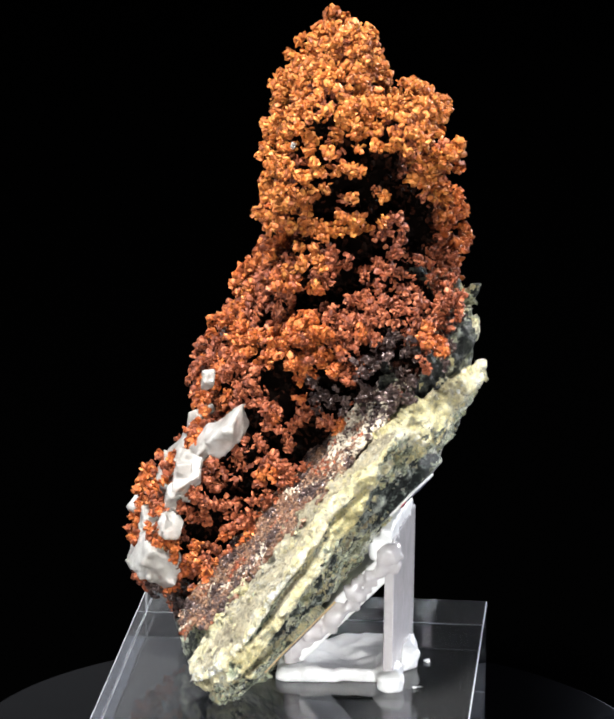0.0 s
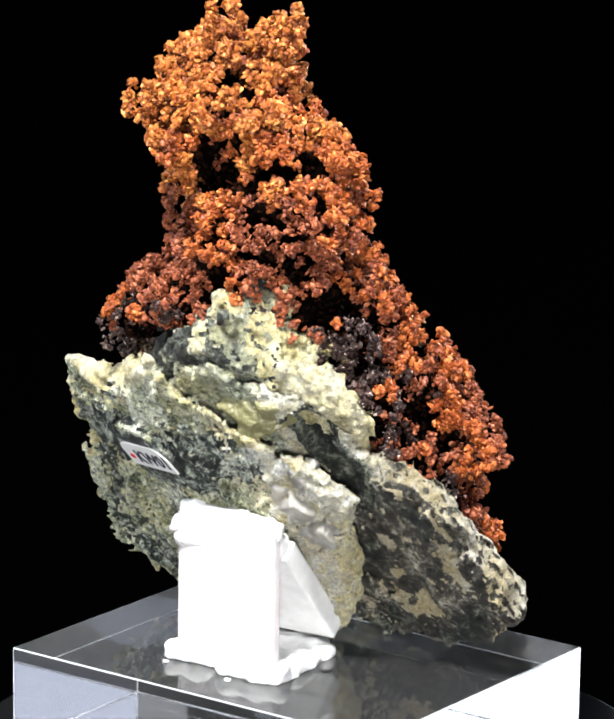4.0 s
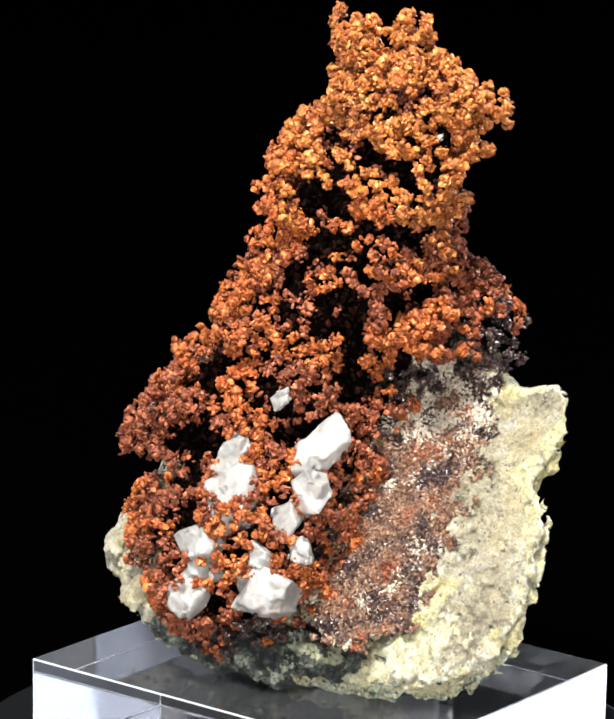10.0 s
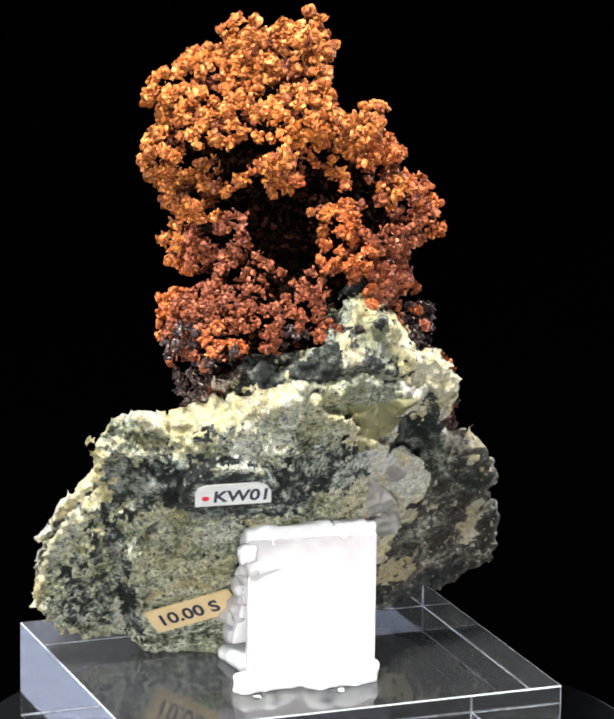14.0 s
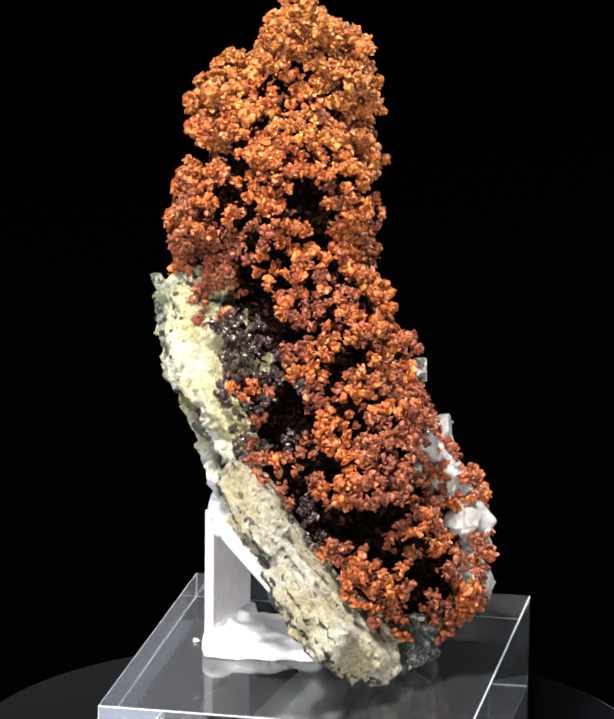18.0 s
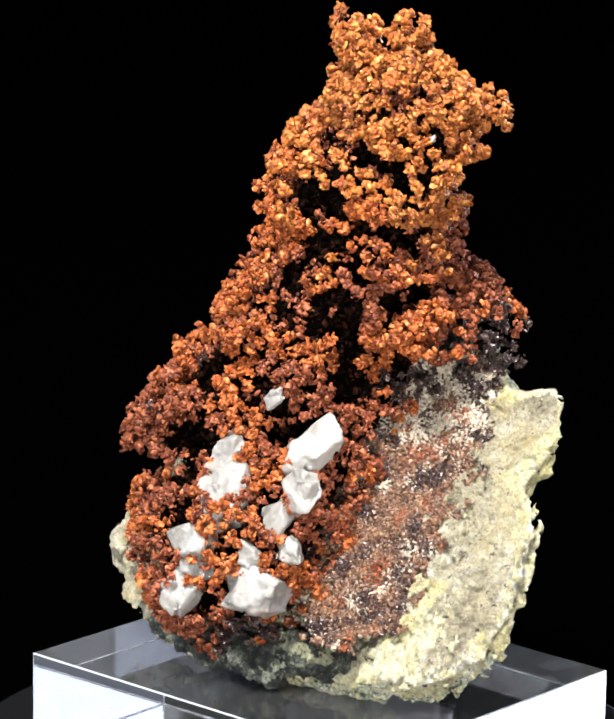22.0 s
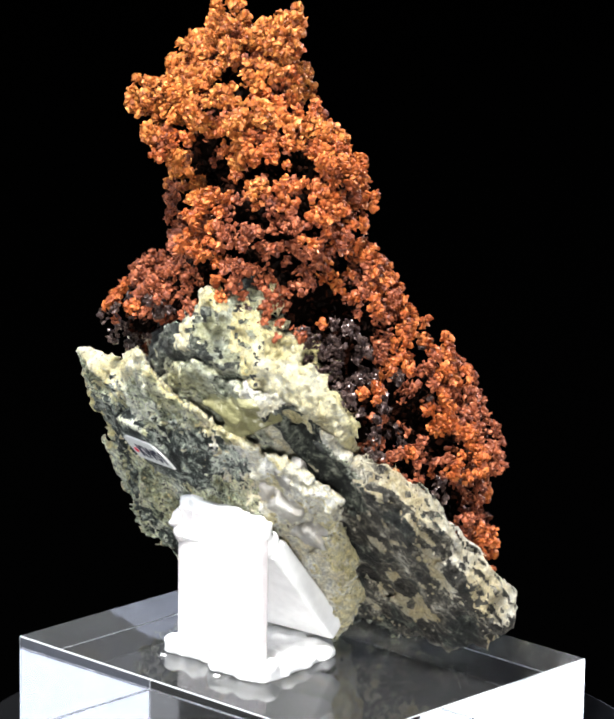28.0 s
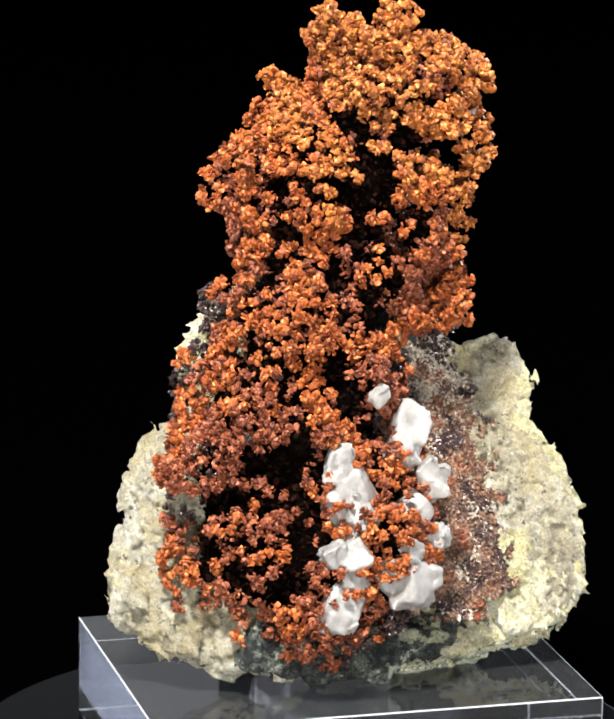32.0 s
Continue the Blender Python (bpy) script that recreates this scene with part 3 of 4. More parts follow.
def choose_main(c, nrm):
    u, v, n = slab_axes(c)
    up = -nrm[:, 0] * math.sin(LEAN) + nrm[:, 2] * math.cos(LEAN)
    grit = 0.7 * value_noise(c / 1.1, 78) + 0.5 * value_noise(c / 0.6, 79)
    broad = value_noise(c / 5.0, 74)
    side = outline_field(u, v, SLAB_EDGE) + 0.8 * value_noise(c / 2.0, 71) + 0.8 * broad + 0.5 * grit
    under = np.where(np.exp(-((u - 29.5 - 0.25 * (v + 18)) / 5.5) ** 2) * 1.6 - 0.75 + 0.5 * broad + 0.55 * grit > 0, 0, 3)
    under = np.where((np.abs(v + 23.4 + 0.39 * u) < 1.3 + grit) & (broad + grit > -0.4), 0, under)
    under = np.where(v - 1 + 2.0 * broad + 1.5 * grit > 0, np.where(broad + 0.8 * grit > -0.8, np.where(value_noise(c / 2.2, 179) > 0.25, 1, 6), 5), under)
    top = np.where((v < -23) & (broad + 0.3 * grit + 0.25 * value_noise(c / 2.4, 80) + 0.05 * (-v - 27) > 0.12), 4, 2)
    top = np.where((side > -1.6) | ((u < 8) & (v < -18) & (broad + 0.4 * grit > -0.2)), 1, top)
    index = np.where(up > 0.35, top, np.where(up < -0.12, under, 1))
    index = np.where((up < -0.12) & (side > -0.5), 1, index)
    seam = (np.abs(bedding(c, n)) < 0.05 + 0.8 * value_noise(c / 4.0, 70) + 0.35 * grit) & (up < 0.5) & (up > -0.6) & (u < 31)
    index = np.where(seam, 7, index)
    index = np.where((index == 1) & (upper_face(u, v) - n > 4.2 + 0.9 * broad) & (u > 27) & (v > -30) & (v < -5), np.where(broad + grit > -0.35, 0, 3), index)
    index = np.where((v > -4) & (up > -0.75) & (up < 0.4) & (grit + broad > -0.7) & ~seam, np.where(broad + 0.5 * grit > 0.3, 1, 6), index)
    end = (np.abs(up) < 0.62) & (side > -2.6) & (v < -6) & ~seam
    layer = np.where(n > 14.7 + 0.095 * np.clip(u, 0, 34) + 0.3 * grit, np.where(grit > 0.5, 1, 6), np.where(n > 12.2 + 0.07 * np.clip(u, 0, 34) + 0.7 * grit, np.where(broad + grit > 0.55, 3, 1), 3))
    layer = np.where(u > 27, np.where(grit > 0.45, 6, np.where(broad + grit < -0.75, 3, 1)), layer)
    index = np.where(end, layer, index)
    index = np.where((up < -0.4) & (v < -25.5 - 0.39 * u) & (side < -2.6) & (broad + grit > -0.2), 0, index)
    return [ROCK_UNDER, ROCK_RIM, ROCK_TOP, ROCK_OLIVE, ROCK_WHITE, ROCK_GREY, ROCK_CREAM, ROCK_DARK], index


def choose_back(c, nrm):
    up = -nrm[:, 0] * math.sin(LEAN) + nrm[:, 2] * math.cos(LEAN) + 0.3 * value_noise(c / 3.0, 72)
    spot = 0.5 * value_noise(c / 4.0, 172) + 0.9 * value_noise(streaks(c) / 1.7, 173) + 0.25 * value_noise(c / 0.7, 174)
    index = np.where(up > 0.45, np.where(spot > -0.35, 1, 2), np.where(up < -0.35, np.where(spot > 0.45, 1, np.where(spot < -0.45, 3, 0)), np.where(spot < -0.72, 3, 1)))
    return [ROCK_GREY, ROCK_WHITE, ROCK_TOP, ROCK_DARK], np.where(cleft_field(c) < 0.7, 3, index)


def choose_inner(c, nrm):
    index = np.where(value_noise(c / 4.0, 76) + 0.4 * value_noise(c / 1.5, 77) > 0.1, 1, 0)
    index = np.where((c[:, 1] > 3.5) & (value_noise(c / 1.6, 178) > -0.5), 3, index)
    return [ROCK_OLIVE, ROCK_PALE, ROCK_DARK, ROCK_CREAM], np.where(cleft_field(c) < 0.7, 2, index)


def choose_ledge(c, nrm):
    pale = 0.7 * value_noise(c / 4.5, 73) + 0.8 * value_noise(streaks(c) / 1.1, 75) + 0.5 * value_noise(c / 0.6, 78)
    return [ROCK_DARK, ROCK_PALE, ROCK_RIM], np.where(pale + 0.36 * np.clip(c[:, 1] - 2, 0, 3) - 0.11 * np.clip(-c[:, 1] - 4, 0, 7) > 0.0, np.where((value_noise(c / 2.5, 79) > 0.2) | (c[:, 1] > 3), 2, 1), np.where((c[:, 1] > 3) & (pale > -1.0), 1, 0))


def choose_foot(c, nrm):
    pale = value_noise(c / 2.5, 73) + 0.6 * value_noise(c / 0.9, 75)
    return [ROCK_DARK, ROCK_PALE], np.where(pale > 0.6, 1, 0)


def crystal_shapes(rng, count=14):
    """Small bladed crystal grains, unit size."""
    bm = bmesh.new()
    bmesh.ops.create_icosphere(bm, subdivisions=1, radius=1)
    base = np.array([v.co[:] for v in bm.verts])
    faces = np.array([[v.index for v in f.verts] for f in bm.faces])
    bm.free()
    return [(base + rng.uniform(-0.2, 0.2, base.shape)) * rng.uniform(0.92, 1.08, (len(base), 1)) * np.array((1.2, rng.uniform(0.7, 1.05), rng.uniform(0.3, 0.52))) for _ in range(count)], faces


def scatter_grains(rng, centres, sizes, shapes, faces):
    """Grains at the given centres, each turned at random."""
    n = len(centres)
    q = rng.normal(size=(n, 4))
    q /= np.linalg.norm(q, axis=1, keepdims=True)
    w, x, y, z = q.T
    rot = np.stack((1 - 2 * (y * y + z * z), 2 * (x * y - z * w), 2 * (x * z + y * w),
                    2 * (x * y + z * w), 1 - 2 * (x * x + z * z), 2 * (y * z - x * w),
                    2 * (x * z - y * w), 2 * (y * z + x * w), 1 - 2 * (x * x + y * y)), -1).reshape(n, 3, 3)
    kinds = np.stack(shapes)[rng.integers(0, len(shapes), n)]
    verts = np.einsum("nij,nkj->nki", rot, kinds) * sizes[:, None, None] + centres[:, None]
    k = kinds.shape[1]
    return verts.reshape(-1, 3), (faces[None] + (np.arange(n) * k)[:, None, None]).reshape(-1, 3)


def cluster_centres(rng):
    """Seats of the crystal clusters over the outer skin of the lobes."""
    seats, outward, owner = [], [], []
    for i, (x, y, z, r) in enumerate(LOBES):
        count = int(4 * math.pi * r * r / 0.7)
        d = rng.normal(size=(count, 3))
        d /= np.linalg.norm(d, axis=1, keepdims=True)
        p = np.array((x, y, z)) + d * r
        keep = lobes_field(p) > -0.35
        seats.append(p[keep]), outward.append(d[keep]), owner.append(np.full(keep.sum(), i))
    seats, outward, owner = np.concatenate(seats), np.concatenate(outward), np.concatenate(owner)
    order = rng.permutation(len(seats))
    taken, keep = {}, []
    gap = 1.15
    for i in order:
        cell = tuple(np.floor(seats[i] / gap).astype(int))
        near = [j for a in (-1, 0, 1) for b in (-1, 0, 1) for c in (-1, 0, 1) for j in taken.get((cell[0] + a, cell[1] + b, cell[2] + c), ())]
        if all(((seats[i] - seats[j]) ** 2).sum() > gap * gap for j in near):
            taken.setdefault(cell, []).append(i)
            keep.append(i)
    keep = np.array(keep)
    return seats[keep], outward[keep], owner[keep]


def near_any(p, spots):
    """Signed nearness to tarnish and reddening spots: x, y, z, radius."""
    best = np.full(len(p), -9.0)
    for x, y, z, r in spots:
        best = np.maximum(best, 1 - np.linalg.norm(p - (x, y, z), axis=1) / r)
    return best


TARNISH = [(-2, 20, 25, 6), (2, 15, 35, 5), (13, 11, 38, 7), (16, 0, 50, 5), (14, 10, 39, 5), (13, -6, 47.5, 5), (15, -1, 53, 3.5), (14, -19, 41, 5), (15, 9, 51, 6), (10, -17, 41, 5), (-20, -6, 8, 6), (-17, -1, 6, 5), (10, 10, 34, 9), (8, -21, 43, 4.5), (9, -22, 46, 6), (10, 12, 48, 8), (12, 14, 38, 8), (10, 13, 46, 10), (17, 2, 45, 8), (12, -19, 45, 5), (17, 8, 52, 7), (4, -14, 40, 5), (4, 18, 40, 8)]
# the first two redden a concave side, painting in its shade
REDDISH = [(12, -12, 60, 9), (4, -14, 56, 7), (12, -8, 50, 16), (14, 4, 56, 12), (-9, -6, 38, 8), (-12, -12, 24, 8), (8, -18, 56, 10)]


def relief(p):
    """Knobs and gaps a few millimetres across, from -1 to 1."""
    return np.clip(1.1 * value_noise(p / np.array((4.2, 4.2, 2.7)), 81) + 0.45 * value_noise(p / 1.7, 85), -1, 1)


def crystals_field(p):
    """Below zero where a white crystal leaves no room."""
    best = np.full(p.shape[:-1], 9.0)
    for centre, (a, b, c), axis in CRYSTALS:
        x = np.array(axis) / np.linalg.norm(axis)
        d = p - np.array(centre)
        along = d @ x
        across = np.linalg.norm(d - along[..., None] * x, axis=-1)
        best = np.minimum(best, np.sqrt((along / a) ** 2 + (across / (0.5 * (b + c))) ** 2) - 0.85)
    return best


def copper(parent):
    rng = np.random.default_rng(7)
    shapes, faces = crystal_shapes(rng)
    seats, outward, owner = cluster_centres(rng)
    u, v, n = slab_axes(seats)
    bulge = relief(seats)
    open_air = (crystals_field(seats) > 0) & (n > 15.5 + 3.2 * np.clip((u - 30) / 4, 0, 1)) & (ledge_field(seats) > 0.4) & (seats[:, 2] > 1.5)
    outer = open_air & (bulge > -0.36 - 0.1 * np.clip((seats[:, 2] - 60) / 10, 0, 1)) & (hollows_field(seats) > -0.3)
    inner = open_air & (value_noise(seats / 2.4, 86) > 0.0) & (hollows_field(seats) > 0.3)
    rise = 3.4 * np.clip(bulge, -0.5, 0.4) - 0.55 + rng.uniform(-0.3, 0.3, len(seats))
    deep = seats - outward * rng.uniform(2.2, 3.4, len(seats))[:, None]
    seats = np.concatenate(((seats + outward * rise[:, None])[outer], deep[inner]))
    outward, owner = np.concatenate((outward[outer], outward[inner])), np.concatenate((owner[outer], owner[inner]))
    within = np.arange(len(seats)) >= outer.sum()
    u, v, n = slab_axes(seats)
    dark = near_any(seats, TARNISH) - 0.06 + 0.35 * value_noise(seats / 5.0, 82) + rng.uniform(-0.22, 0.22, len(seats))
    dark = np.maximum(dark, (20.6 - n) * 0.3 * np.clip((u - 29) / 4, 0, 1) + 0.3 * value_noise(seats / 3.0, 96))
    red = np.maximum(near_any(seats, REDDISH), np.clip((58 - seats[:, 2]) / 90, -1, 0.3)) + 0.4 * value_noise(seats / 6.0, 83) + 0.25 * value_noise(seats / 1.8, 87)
    # deep-set crystals always get the darker red, as painted shade in the gaps
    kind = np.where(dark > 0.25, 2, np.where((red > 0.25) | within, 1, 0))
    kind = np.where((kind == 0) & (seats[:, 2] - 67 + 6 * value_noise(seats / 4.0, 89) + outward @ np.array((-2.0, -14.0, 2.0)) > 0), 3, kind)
    radius = rng.uniform(0.6, 1.15, len(seats))
    count = np.round(np.where(within, 11, 26) * radius ** 1.6).astype(int)
    seat_of = np.repeat(np.arange(len(seats)), count)
    d = rng.normal(size=(len(seat_of), 3)) + outward[seat_of] * 0.9
    d /= np.linalg.norm(d, axis=1, keepdims=True)
    spots = seats[seat_of] + d * (radius[seat_of] * rng.uniform(0.4, 1.08, len(seat_of)))[:, None]
    sizes = (0.24 + 0.30 * rng.random(len(spots)) ** 1.6) * np.array((1.0, 0.92, 0.82, 1.06))[kind[seat_of]]
    for i in range(len(LOBES)):
        mine = owner[seat_of] == i
        if mine.sum() < 12:
            continue
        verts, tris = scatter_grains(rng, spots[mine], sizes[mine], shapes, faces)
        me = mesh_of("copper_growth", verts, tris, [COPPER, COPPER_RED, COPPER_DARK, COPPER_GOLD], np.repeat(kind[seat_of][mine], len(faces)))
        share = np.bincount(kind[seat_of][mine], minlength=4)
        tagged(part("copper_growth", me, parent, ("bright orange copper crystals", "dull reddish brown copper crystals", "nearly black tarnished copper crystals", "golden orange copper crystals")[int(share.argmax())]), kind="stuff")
    # the largest crystals that stand clear of the clusters, one by one
    meshes = [mesh_of("copper_crystal", sh, faces, [COPPER]) for sh in shapes]
    free = np.flatnonzero((kind[seat_of] == 0) & (sizes > 0.4) & (lobes_field(spots) > 0.6) & (lobes_field(spots) < 1.7))
    for k in rng.permutation(free)[:300]:
        out = Vector(d[k])
        crystal = part("copper_crystal", meshes[int(rng.integers(len(meshes)))], parent)
        turn = Euler(rng.uniform(-3, 3, 3)).to_matrix().to_4x4()
        crystal.matrix_local = Matrix.Translation((Vector(spots[k]) + out * 0.1) * 0.001) @ turn @ Matrix.Scale(float(rng.uniform(0.4, 0.55)), 4)
    # the body beneath the crystals, coloured near black as shade
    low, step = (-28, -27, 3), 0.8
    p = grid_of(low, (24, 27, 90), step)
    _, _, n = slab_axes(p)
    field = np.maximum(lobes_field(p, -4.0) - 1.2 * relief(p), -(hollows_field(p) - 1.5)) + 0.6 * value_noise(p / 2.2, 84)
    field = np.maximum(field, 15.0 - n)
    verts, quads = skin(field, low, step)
    part("copper_core", mesh_of("copper_core", verts, quads, [CORE_SHADE], smooth=True), parent, "copper core coloured near black for the shade in the hollows")
    # small crystals that line the body and its hollows, darkened to paint their shade
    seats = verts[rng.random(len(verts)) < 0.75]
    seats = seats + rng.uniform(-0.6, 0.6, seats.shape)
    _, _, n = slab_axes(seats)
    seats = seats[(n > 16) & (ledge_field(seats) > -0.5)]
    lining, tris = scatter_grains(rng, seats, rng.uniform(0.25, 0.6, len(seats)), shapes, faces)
    tagged(part("copper_lining", mesh_of("copper_lining", lining, tris, [COPPER_SHADE]), parent, "small crystals coloured dark for the shade in the hollows"), kind="stuff")


def brown_crust(parent):
    """A fine crust of small crystals over the slab beside the white crystals."""
    rng = np.random.default_rng(9)
    shapes, faces = crystal_shapes(rng, 5)
    u, v = rng.uniform(-5, 42, 44000), rng.uniform(-29, -6, 44000)
    spot = np.stack((u, v, np.zeros_like(u)), -1)
    edge = ((u - 18) / 24) ** 2 + ((v + 15.2) / 9.8) ** 2 + 0.42 * value_noise(spot / 3.0, 91) + 0.25 * value_noise(spot / 1.2, 94)
    n = 17.6 + 0.05 * np.clip(u, 0, 36) + 1.7 * np.clip((v + 24) / 12, 0, 1) + 0.6 * value_noise(spot / 2.5, 92)
    keep = edge + rng.uniform(-0.4, 0.4, len(u)) < 0.86
    centres = from_slab(u, v, n)[keep]
    verts, tris = scatter_grains(rng, centres, 0.2 + 0.3 * rng.random(len(centres)) ** 1.5, shapes, faces)
    tone = value_noise(centres / 2.6, 95) + rng.uniform(-0.4, 0.4, len(centres))
    uu, vv, nn = slab_axes(centres)
    pale = value_noise(centres / 3.4, 97) + 0.5 * value_noise(centres / 1.4, 98) + 0.9 * np.clip((uu - 24) / 10, -0.3, 1) + rng.uniform(-0.35, 0.35, len(centres))
    kind = np.where(tone > 0.75, 1, np.where(tone < -0.15, 2, np.where(pale > 0.5, 3, 0)))
    me = mesh_of("copper_crust", verts, tris, [COPPER_CRUST, COPPER_RED, COPPER_DARK, PALE_GRAIN], np.repeat(kind, len(faces)))
    tagged(part("copper_crust", me, parent, "fine brown crystal crust"), kind="stuff")


def calcite(name, seed, centre, half, axis, face, material, parent, label):
    """One blunt white crystal: worn rhombs grown into one another."""
    rng = np.random.default_rng(seed + 40)
    x = Vector(axis).normalized()
    z = Vector(face)
    z = (z - x * z.dot(x)).normalized()
    m = np.array(Matrix((x, z.cross(x), z)))
    half, centre = np.array(half), np.array(centre)
    low = centre - half.max() * 1.35 - 0.8
    step = max(0.2, half.max() / 16)
    p = grid_of(low, centre + half.max() * 1.35 + 0.8, step)
    q = (p - centre) @ m.T
    d = np.full(p.shape[:-1], 1e9)
    for k in range(4):
        size = 0.92 * half * (1.0 if k == 0 else rng.uniform(0.45, 0.7))
        off = np.zeros(3) if k == 0 else rng.uniform(-0.5, 0.5, 3) * half
        turn = np.array(Euler(rng.uniform(-0.35, 0.35, 3)).to_matrix())
        w = np.abs((q - off) @ turn.T / size)
        block = (((w ** 9.0).sum(-1)) ** (1 / 9.0) - 1) * size.min()
        for _ in range(4):
            slant = rng.normal(size=3)
            slant /= np.linalg.norm(slant)
            block = np.maximum(block, (q - off) @ slant - rng.uniform(0.62, 0.85) * np.linalg.norm(slant * size))
        d = np.minimum(d, block)
    d = roughened(d, p, lambda r, d0: 0.22 * chips(r, 2.2, seed + 300) + 0.04 * value_noise(r / 1.1, seed + 310))
    verts, quads = whole_piece(*skin(d, low, step))
    return part(name, mesh_of(name, verts, quads, [material], smooth=True), parent, label)


CRYSTALS = [  # centre, half sizes, long axis
    ((-11.5, -9.4, 33.5), (5.2, 2.6, 1.8), (0.75, -0.1, 0.6)),
    ((-16.4, -10.9, 28.7), (3.2, 2.0, 1.9), (0.3, 0.05, 0.95)),
    ((-15.4, 2.0, 31.5), (3.7, 1.7, 1.7), (0.3, -0.2, 0.9)),
    ((-17.8, 0.0, 26.2), (4.1, 3.9, 2.6), (0.3, 0.3, 0.9)),
    ((-21.4, 3.0, 20.5), (3.5, 2.8, 2.2), (0.2, 0.9, -0.3)),
    ((-21.0, -6.5, 15.6), (5.2, 3.2, 2.8), (0.3, -0.93, -0.2)),
    ((-22.6, 4.0, 13.5), (3.6, 2.7, 2.2), (0.2, -0.6, 0.75)),
    ((-18.0, -8.1, 24.7), (2.7, 2.0, 1.7), (0.2, 0.5, 0.8)),
    ((-18.8, -10.6, 21.6), (2.1, 1.7, 1.6), (0.3, 0.2, 0.9)),
    ((-14.0, -4.1, 39.7), (1.6, 1.1, 0.9), (0.1, -0.8, 0.5)),
    ((-21.6, -6.6, 20.5), (2.1, 1.6, 1.3), (0.0, 0.9, 0.2)),
    ((-22.4, 2.0, 17.3), (1.9, 1.8, 1.6), (0.0, 0.3, 0.9)),
]


SMALL_CRYSTALS = [
    ((11.6, -14.6, 39.6), (1.9, 0.9, 0.7), (0.6, -0.1, 0.8)), ((9.9, -15.8, 36.8), (2.2, 0.8, 0.7), (0.7, 0.1, 0.7)),
    ((9.6, -12.3, 38.0), (1.6, 1.2, 0.8), (0.4, 0.3, 0.8)), ((11.6, -16.7, 38.4), (1.8, 0.7, 0.6), (0.6, -0.2, 0.8)),
    ((-3.0, -21.2, 74.6), (0.7, 0.5, 0.4), (0.3, 0.2, 0.9)),
]
UNDER_CRYSTALS = [
    ((15.2, 1.6, 38.3), (4.8, 4.6, 3.0), (0.6, 0.2, 0.75)),
    ((10.0, 3.0, 25.0), (4.4, 3.6, 2.6), (0.5, 0.5, 0.7)),
    ((7.5, 6.5, 20.5), (3.0, 2.4, 1.8), (0.3, 0.8, 0.4)),
    ((12.0, 5.0, 29.0), (2.8, 2.4, 1.8), (0.6, 0.5, 0.6)),
]


def stickers(parent):
    out = Vector((0.743, -0.24, -0.669)).normalized()

    def frame_at(corner, along, lift):
        e1 = Vector(along)
        e1 = (e1 - out * e1.dot(out)).normalized()
        e2 = out.cross(e1)
        o = Vector(corner) + out * lift
        return Matrix(((e1.x, e2.x, out.x, o.x), (e1.y, e2.y, out.y, o.y), (e1.z, e2.z, out.z, o.z), (0, 0, 0, 1)))

    def label_plate(name, m, outline, material, text):
        bm = bmesh.new()
        front = [bm.verts.new((x, y, 0.1)) for x, y in outline]
        back = [bm.verts.new((x, y, -0.16)) for x, y in outline]
        bm.faces.new(front), bm.faces.new(back[::-1])
        for i in range(len(front)):
            j = (i + 1) % len(front)
            bm.faces.new((front[i], back[i], back[j], front[j]))
        bmesh.ops.transform(bm, matrix=m, verts=bm.verts)
        return bm_part(name, bm, material, parent, text)

    def writing(words, size, m, x, y, sticker):
        curve = bpy.data.curves.new("writing", "FONT")
        curve.body, curve.size, curve.extrude, curve.offset = words, size * 0.001, 0.00003, 0.00009
        curve.shear = 0.1
        curve.materials.append(INK)
        ob = new("writing", curve)
        ob.parent = sticker
        m = m @ Matrix.Translation((x, y, 0.14)) @ Matrix.Diagonal((0.8, 1, 1, 1))
        m.translation = m.translation * 0.001
        ob.matrix_local = m
        return tagged(ob, "dark handwritten letters")

    m = frame_at((9.8, -21.7, 26.6), (3.6, 9.2, 0.5), 0.62)
    white = label_plate("code_sticker", m, [(0, 0), (10, 0), (10, 2.6), (9.4, 4.0), (8.2, 4.7), (1.6, 4.7), (0.4, 4.2), (0, 3.0)], PAPER, "small white paper sticker with a red dot")
    writing("KW01", 3.5, m, 2.3, 1.0, white)
    bm = bmesh.new()
    bmesh.ops.create_cone(bm, cap_ends=True, segments=20, radius1=0.5, radius2=0.5, depth=0.08)
    bmesh.ops.transform(bm, matrix=m @ Matrix.Translation((1.4, 1.9, 0.14)), verts=bm.verts)
    bm_part("dot", bm, RED_INK, white, "red dot")
    m = frame_at((-4.2, -22.2, 5.0), (3.6, 9.2, 6.0), -1.0) @ Matrix.Translation((0.4, -2.8, 0))
    tan = label_plate("price_sticker", m, [(0, 0), (12.5, 0), (12.5, 5.6), (0.2, 5.6)], TAN_PAPER, "tan paper price sticker")
    writing("10.00 S", 3.8, m, 0.9, 1.5, tan)


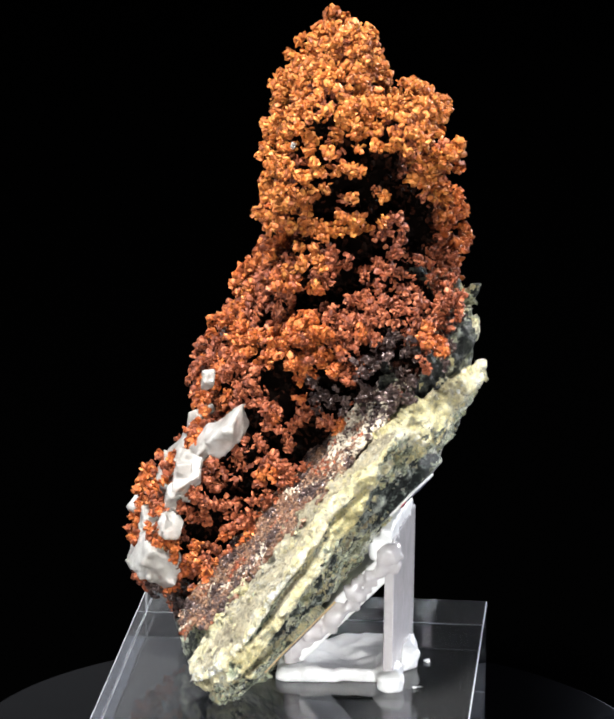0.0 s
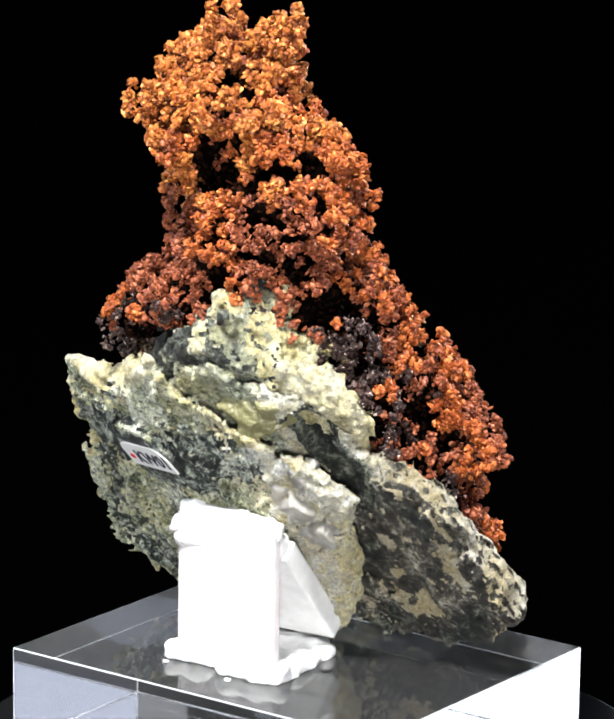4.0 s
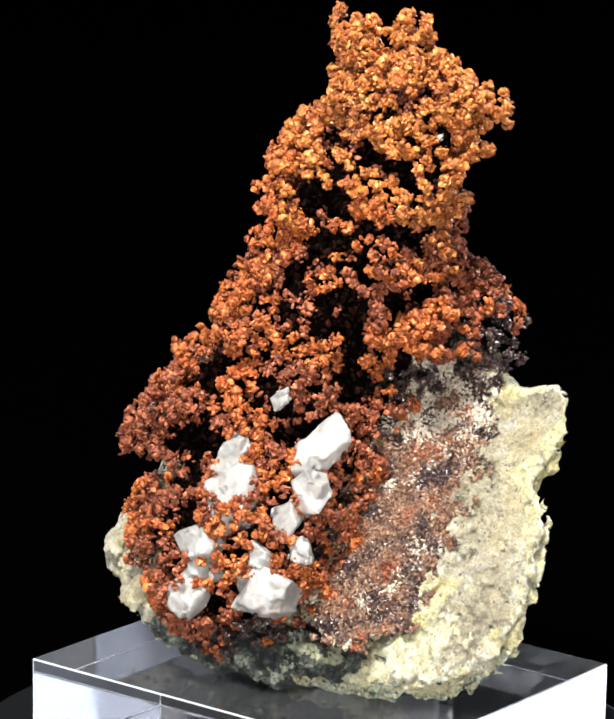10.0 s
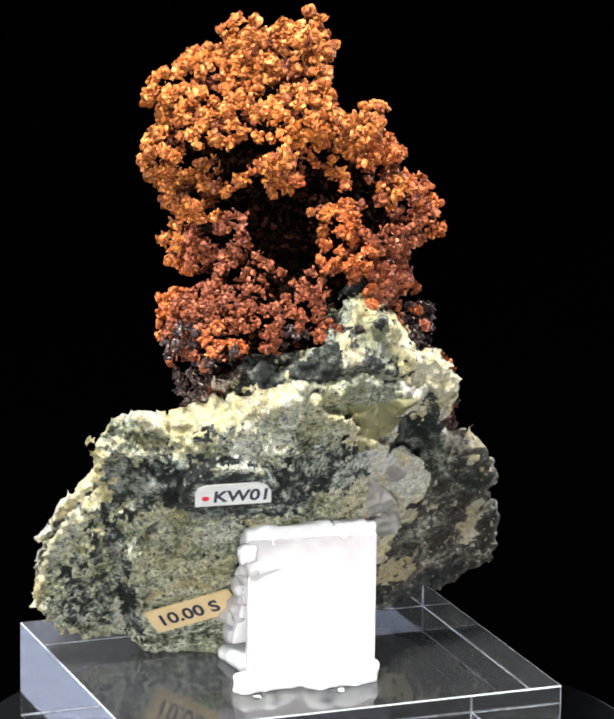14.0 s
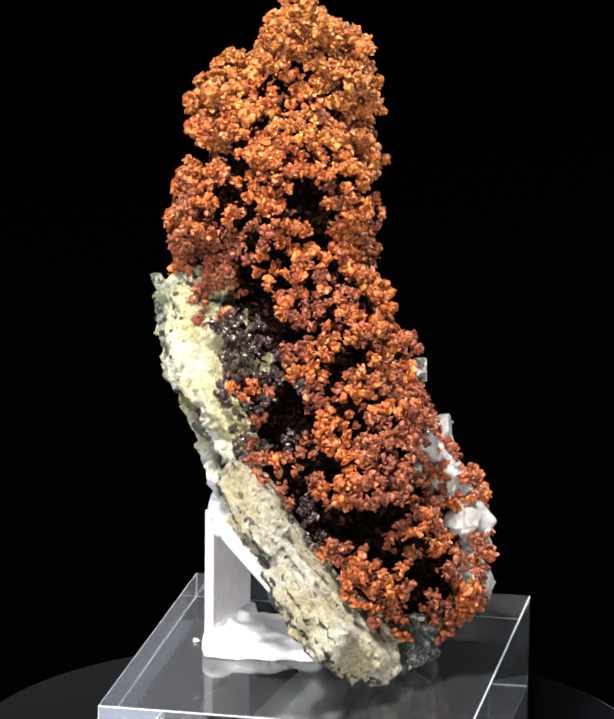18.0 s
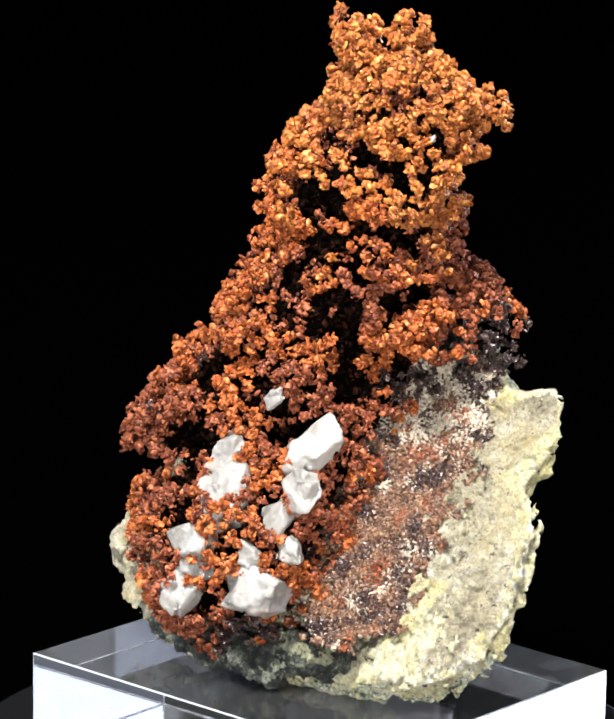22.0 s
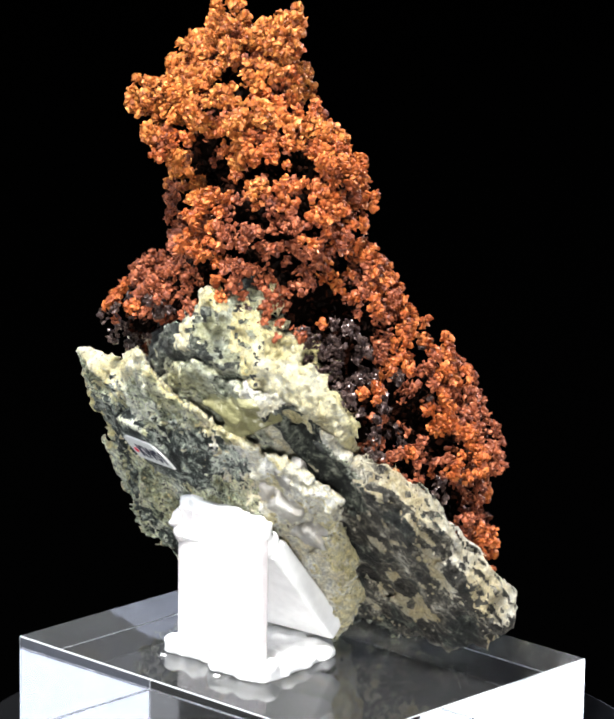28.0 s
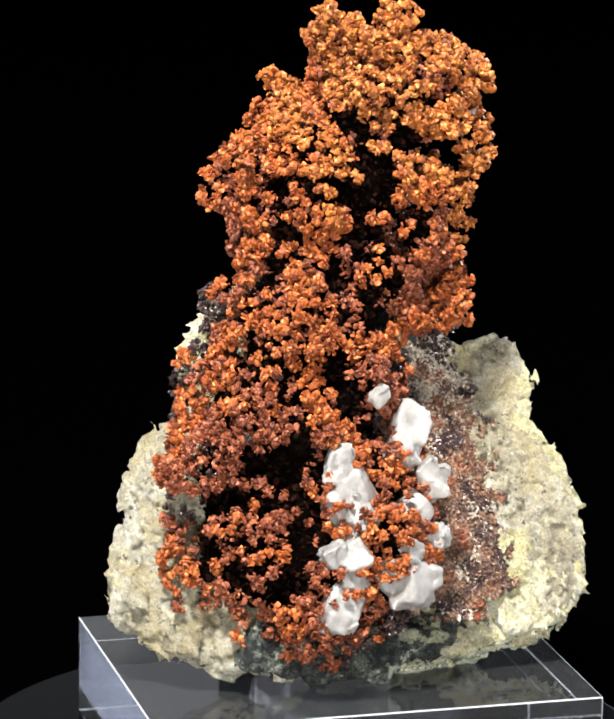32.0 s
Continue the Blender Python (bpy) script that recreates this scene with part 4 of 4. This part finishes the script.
def mineral_specimen():
    thing = new("mineral_specimen")
    thing.location = (0, 0, TOP)
    tagged(thing, "native copper mineral specimen with white crystals on a leaning rock slab", "mineral")
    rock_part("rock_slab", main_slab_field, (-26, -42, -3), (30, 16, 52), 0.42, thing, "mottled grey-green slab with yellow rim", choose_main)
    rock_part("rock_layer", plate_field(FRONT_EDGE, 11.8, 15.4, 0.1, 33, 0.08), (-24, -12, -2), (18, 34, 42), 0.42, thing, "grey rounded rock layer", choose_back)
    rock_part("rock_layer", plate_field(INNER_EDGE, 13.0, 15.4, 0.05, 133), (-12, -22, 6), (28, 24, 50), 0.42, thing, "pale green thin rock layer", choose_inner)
    rock_part("rock_layer", plate_field(UPPER_EDGE, 15.2, 19.0, 0.0, 143), (-12, -24, 14), (26, 26, 54), 0.42, thing, "dark and pale green rock under the copper", choose_ledge)
    rock_part("rock_ledge", ledge_field, (-2, -18, 34), (26, 18, 60), 0.45, thing, "dark green crumbly rock", choose_ledge)
    rock_part("rock_foot", foot_field, (-24, -20, -1), (-2, 20, 14), 0.4, thing, "dark green crystal-studded rock", choose_foot)
    for k, (centre, half, axis) in enumerate(CRYSTALS):
        calcite("white_crystal", k, centre, half, axis, (-0.9, -0.2, 0.3), CALCITE, thing, "milky white crystal")
    for k, (centre, half, axis) in enumerate(UNDER_CRYSTALS):
        pale = k > 0
        calcite("pale_crystal" if pale else "olive_crystal", 20 + k, centre, half, axis, (0.7, 0, -0.7), CALCITE if pale else OLIVE_CRYSTAL, thing, "cloudy white crystal" if pale else "olive translucent crystal")
    for k, (centre, half, axis) in enumerate(SMALL_CRYSTALS):
        calcite("white_crystal", 60 + k, centre, half, axis, (-0.7, 0, 0.7), CALCITE, thing, "thin silvery white crystal")
    copper(thing)
    brown_crust(thing)
    stickers(thing)
    return thing


def blob(parts, step, seed, rough=0.25):
    """A lumpy glue body joined from boxes and balls: (centre, half sizes, rounding)."""
    pts = np.array([q for c, h, r in parts for q in (np.array(c) - h - np.array(r) - 1.5, np.array(c) + h + np.array(r) + 1.5)])
    low, high = pts.min(0), pts.max(0)
    p = grid_of(low, high, step)
    d = np.full(p.shape[:-1], 1e9)
    for c, h, r in parts:
        q = np.abs(p - c) - h
        e = np.linalg.norm(np.maximum(q, 0), axis=-1) + np.minimum(q.max(-1), 0) - r
        d = np.minimum(d, e)
    d = d + rough * fractal(p, 2.5, seed, 2)
    d = np.maximum(d, 0.02 - p[..., 2])
    return skin(d, low, step)


def support():
    thing = new("acrylic_support")
    thing.location = (0, 0, TOP)
    tagged(thing, "frosted white acrylic bracket glued to a clear block", "specimen support")
    turn = Matrix.Translation((12.0, -5.6, 0)) @ Matrix.Rotation(radians(-10.3), 4, "Z")
    bm = box_bm(-0.65, 0.65, -8.8, 8.8, 0.4, 20.8, 0.2)
    bmesh.ops.transform(bm, matrix=turn, verts=bm.verts)
    bm_part("upright", bm, FROSTED, thing)
    bm = box_bm(1.2, 20.7, -14.8, 3.4, 2.4, 5.6, 0.3)
    for v in bm.verts:
        u, n = v.co.x, v.co.z
        if v.co.y < -10:
            v.co.y += 3.8 * (1 - u / 22.5)
        v.co.x, v.co.z = u * math.cos(LEAN) - n * math.sin(LEAN), u * math.sin(LEAN) + n * math.cos(LEAN)
    bm_part("inclined_plate", bm, GLUE, thing, "white glue-covered inclined plate")
    verts, quads = blob([((3.8, -5.6, 0.6), np.array((7, 5.4, 0.2)), 1.1), ((10.8, -12, 1.0), np.array((0.5, 3, 0.5)), 1.4), ((12.6, -1.2, 1.0), np.array((0.5, 4, 0.5)), 1.4), ((4.5, -1.0, 0.6), np.array((6, 3.5, 0.2)), 1.1)], 0.35, 101, 0.6)
    part("glue_foot", mesh_of("glue_foot", verts, quads, [GLUE], smooth=True), thing, "hardened white glue puddle")
    rng = random.Random(3)
    lumps = [((11.55 + 0.18 * y + rng.uniform(-0.25, 0.1), -5.6 + y, 20.6 + rng.uniform(0, 0.9)), np.array((0.5, 0.7, 0.9)), rng.uniform(0.3, 0.45)) for y in np.linspace(-7.8, 7.8, 22)]
    lumps += [((10.5 + 0.18 * y, -5.6 + y, 18.6 + rng.uniform(0, 0.8)), np.array((0.7, 0.7, 0.9)), rng.uniform(0.6, 0.9)) for y in np.linspace(-7.2, 7.2, 14)]
    verts, quads = blob(lumps, 0.35, 103, 0.2)
    part("glue_bead", mesh_of("glue_bead", verts, quads, [GLUE], smooth=True), thing, "lumpy white glue bead")
    lumps = []
    for k in range(34):
        u, n = 1.0 + 0.62 * k, 3.9 + rng.uniform(-0.6, 1.2)
        y = -14.7 + 3.8 * (1 - u / 22.5) + rng.uniform(-0.5, 0.5)
        lumps.append(((u * math.cos(LEAN) - n * math.sin(LEAN), y, u * math.sin(LEAN) + n * math.cos(LEAN)), np.array((0.5, 0.3, 0.5)), rng.uniform(0.45, 0.75)))
    verts, quads = blob(lumps, 0.35, 105, 0.65)
    part("glue_seam", mesh_of("glue_seam", verts, quads, [FROSTED], smooth=True), thing, "ragged milky glue seam")
    for x, y, size, seed in ((14.6, -14.5, 0.6, 111), (15.8, -3.0, 0.35, 112)):
        verts, quads = blob([((x, y, 0.25), np.array((size, 0.6 * size, 0.02)), 0.22)], 0.2, seed, 0.45)
        part("glue_flake", mesh_of("glue_flake", verts, quads, [GLUE]), thing, "thin flake of dried glue")
    return thing


def motions():
    """All turns together on the turntable, about 30 degrees a second."""
    rows = [i * 0.5 for i in range(65)]
    for thing in SPINNING:
        home = thing.matrix_basis.copy()
        turn = thing_turn.get(thing.name, 0.0)
        shift = thing_shift.get(thing.name, (0, 0))
        keyed = []
        for t in rows:
            a = -30.312 * t
            keyed.append((t, pose(0, 0, home.translation.z, 0, 0, a) @ pose(shift[0], shift[1], 0, 0, 0, turn)))
        walk(thing, keyed)


studio()
plate, block, rock, bracket = turntable(), acrylic_block(), mineral_specimen(), support()
block.location = (0, 0, TOP)
SPINNING = [plate, block, rock, bracket]
thing_turn = {block.name: -4.8}
thing_shift = {block.name: (-0.0017, -0.0029)}
motions()
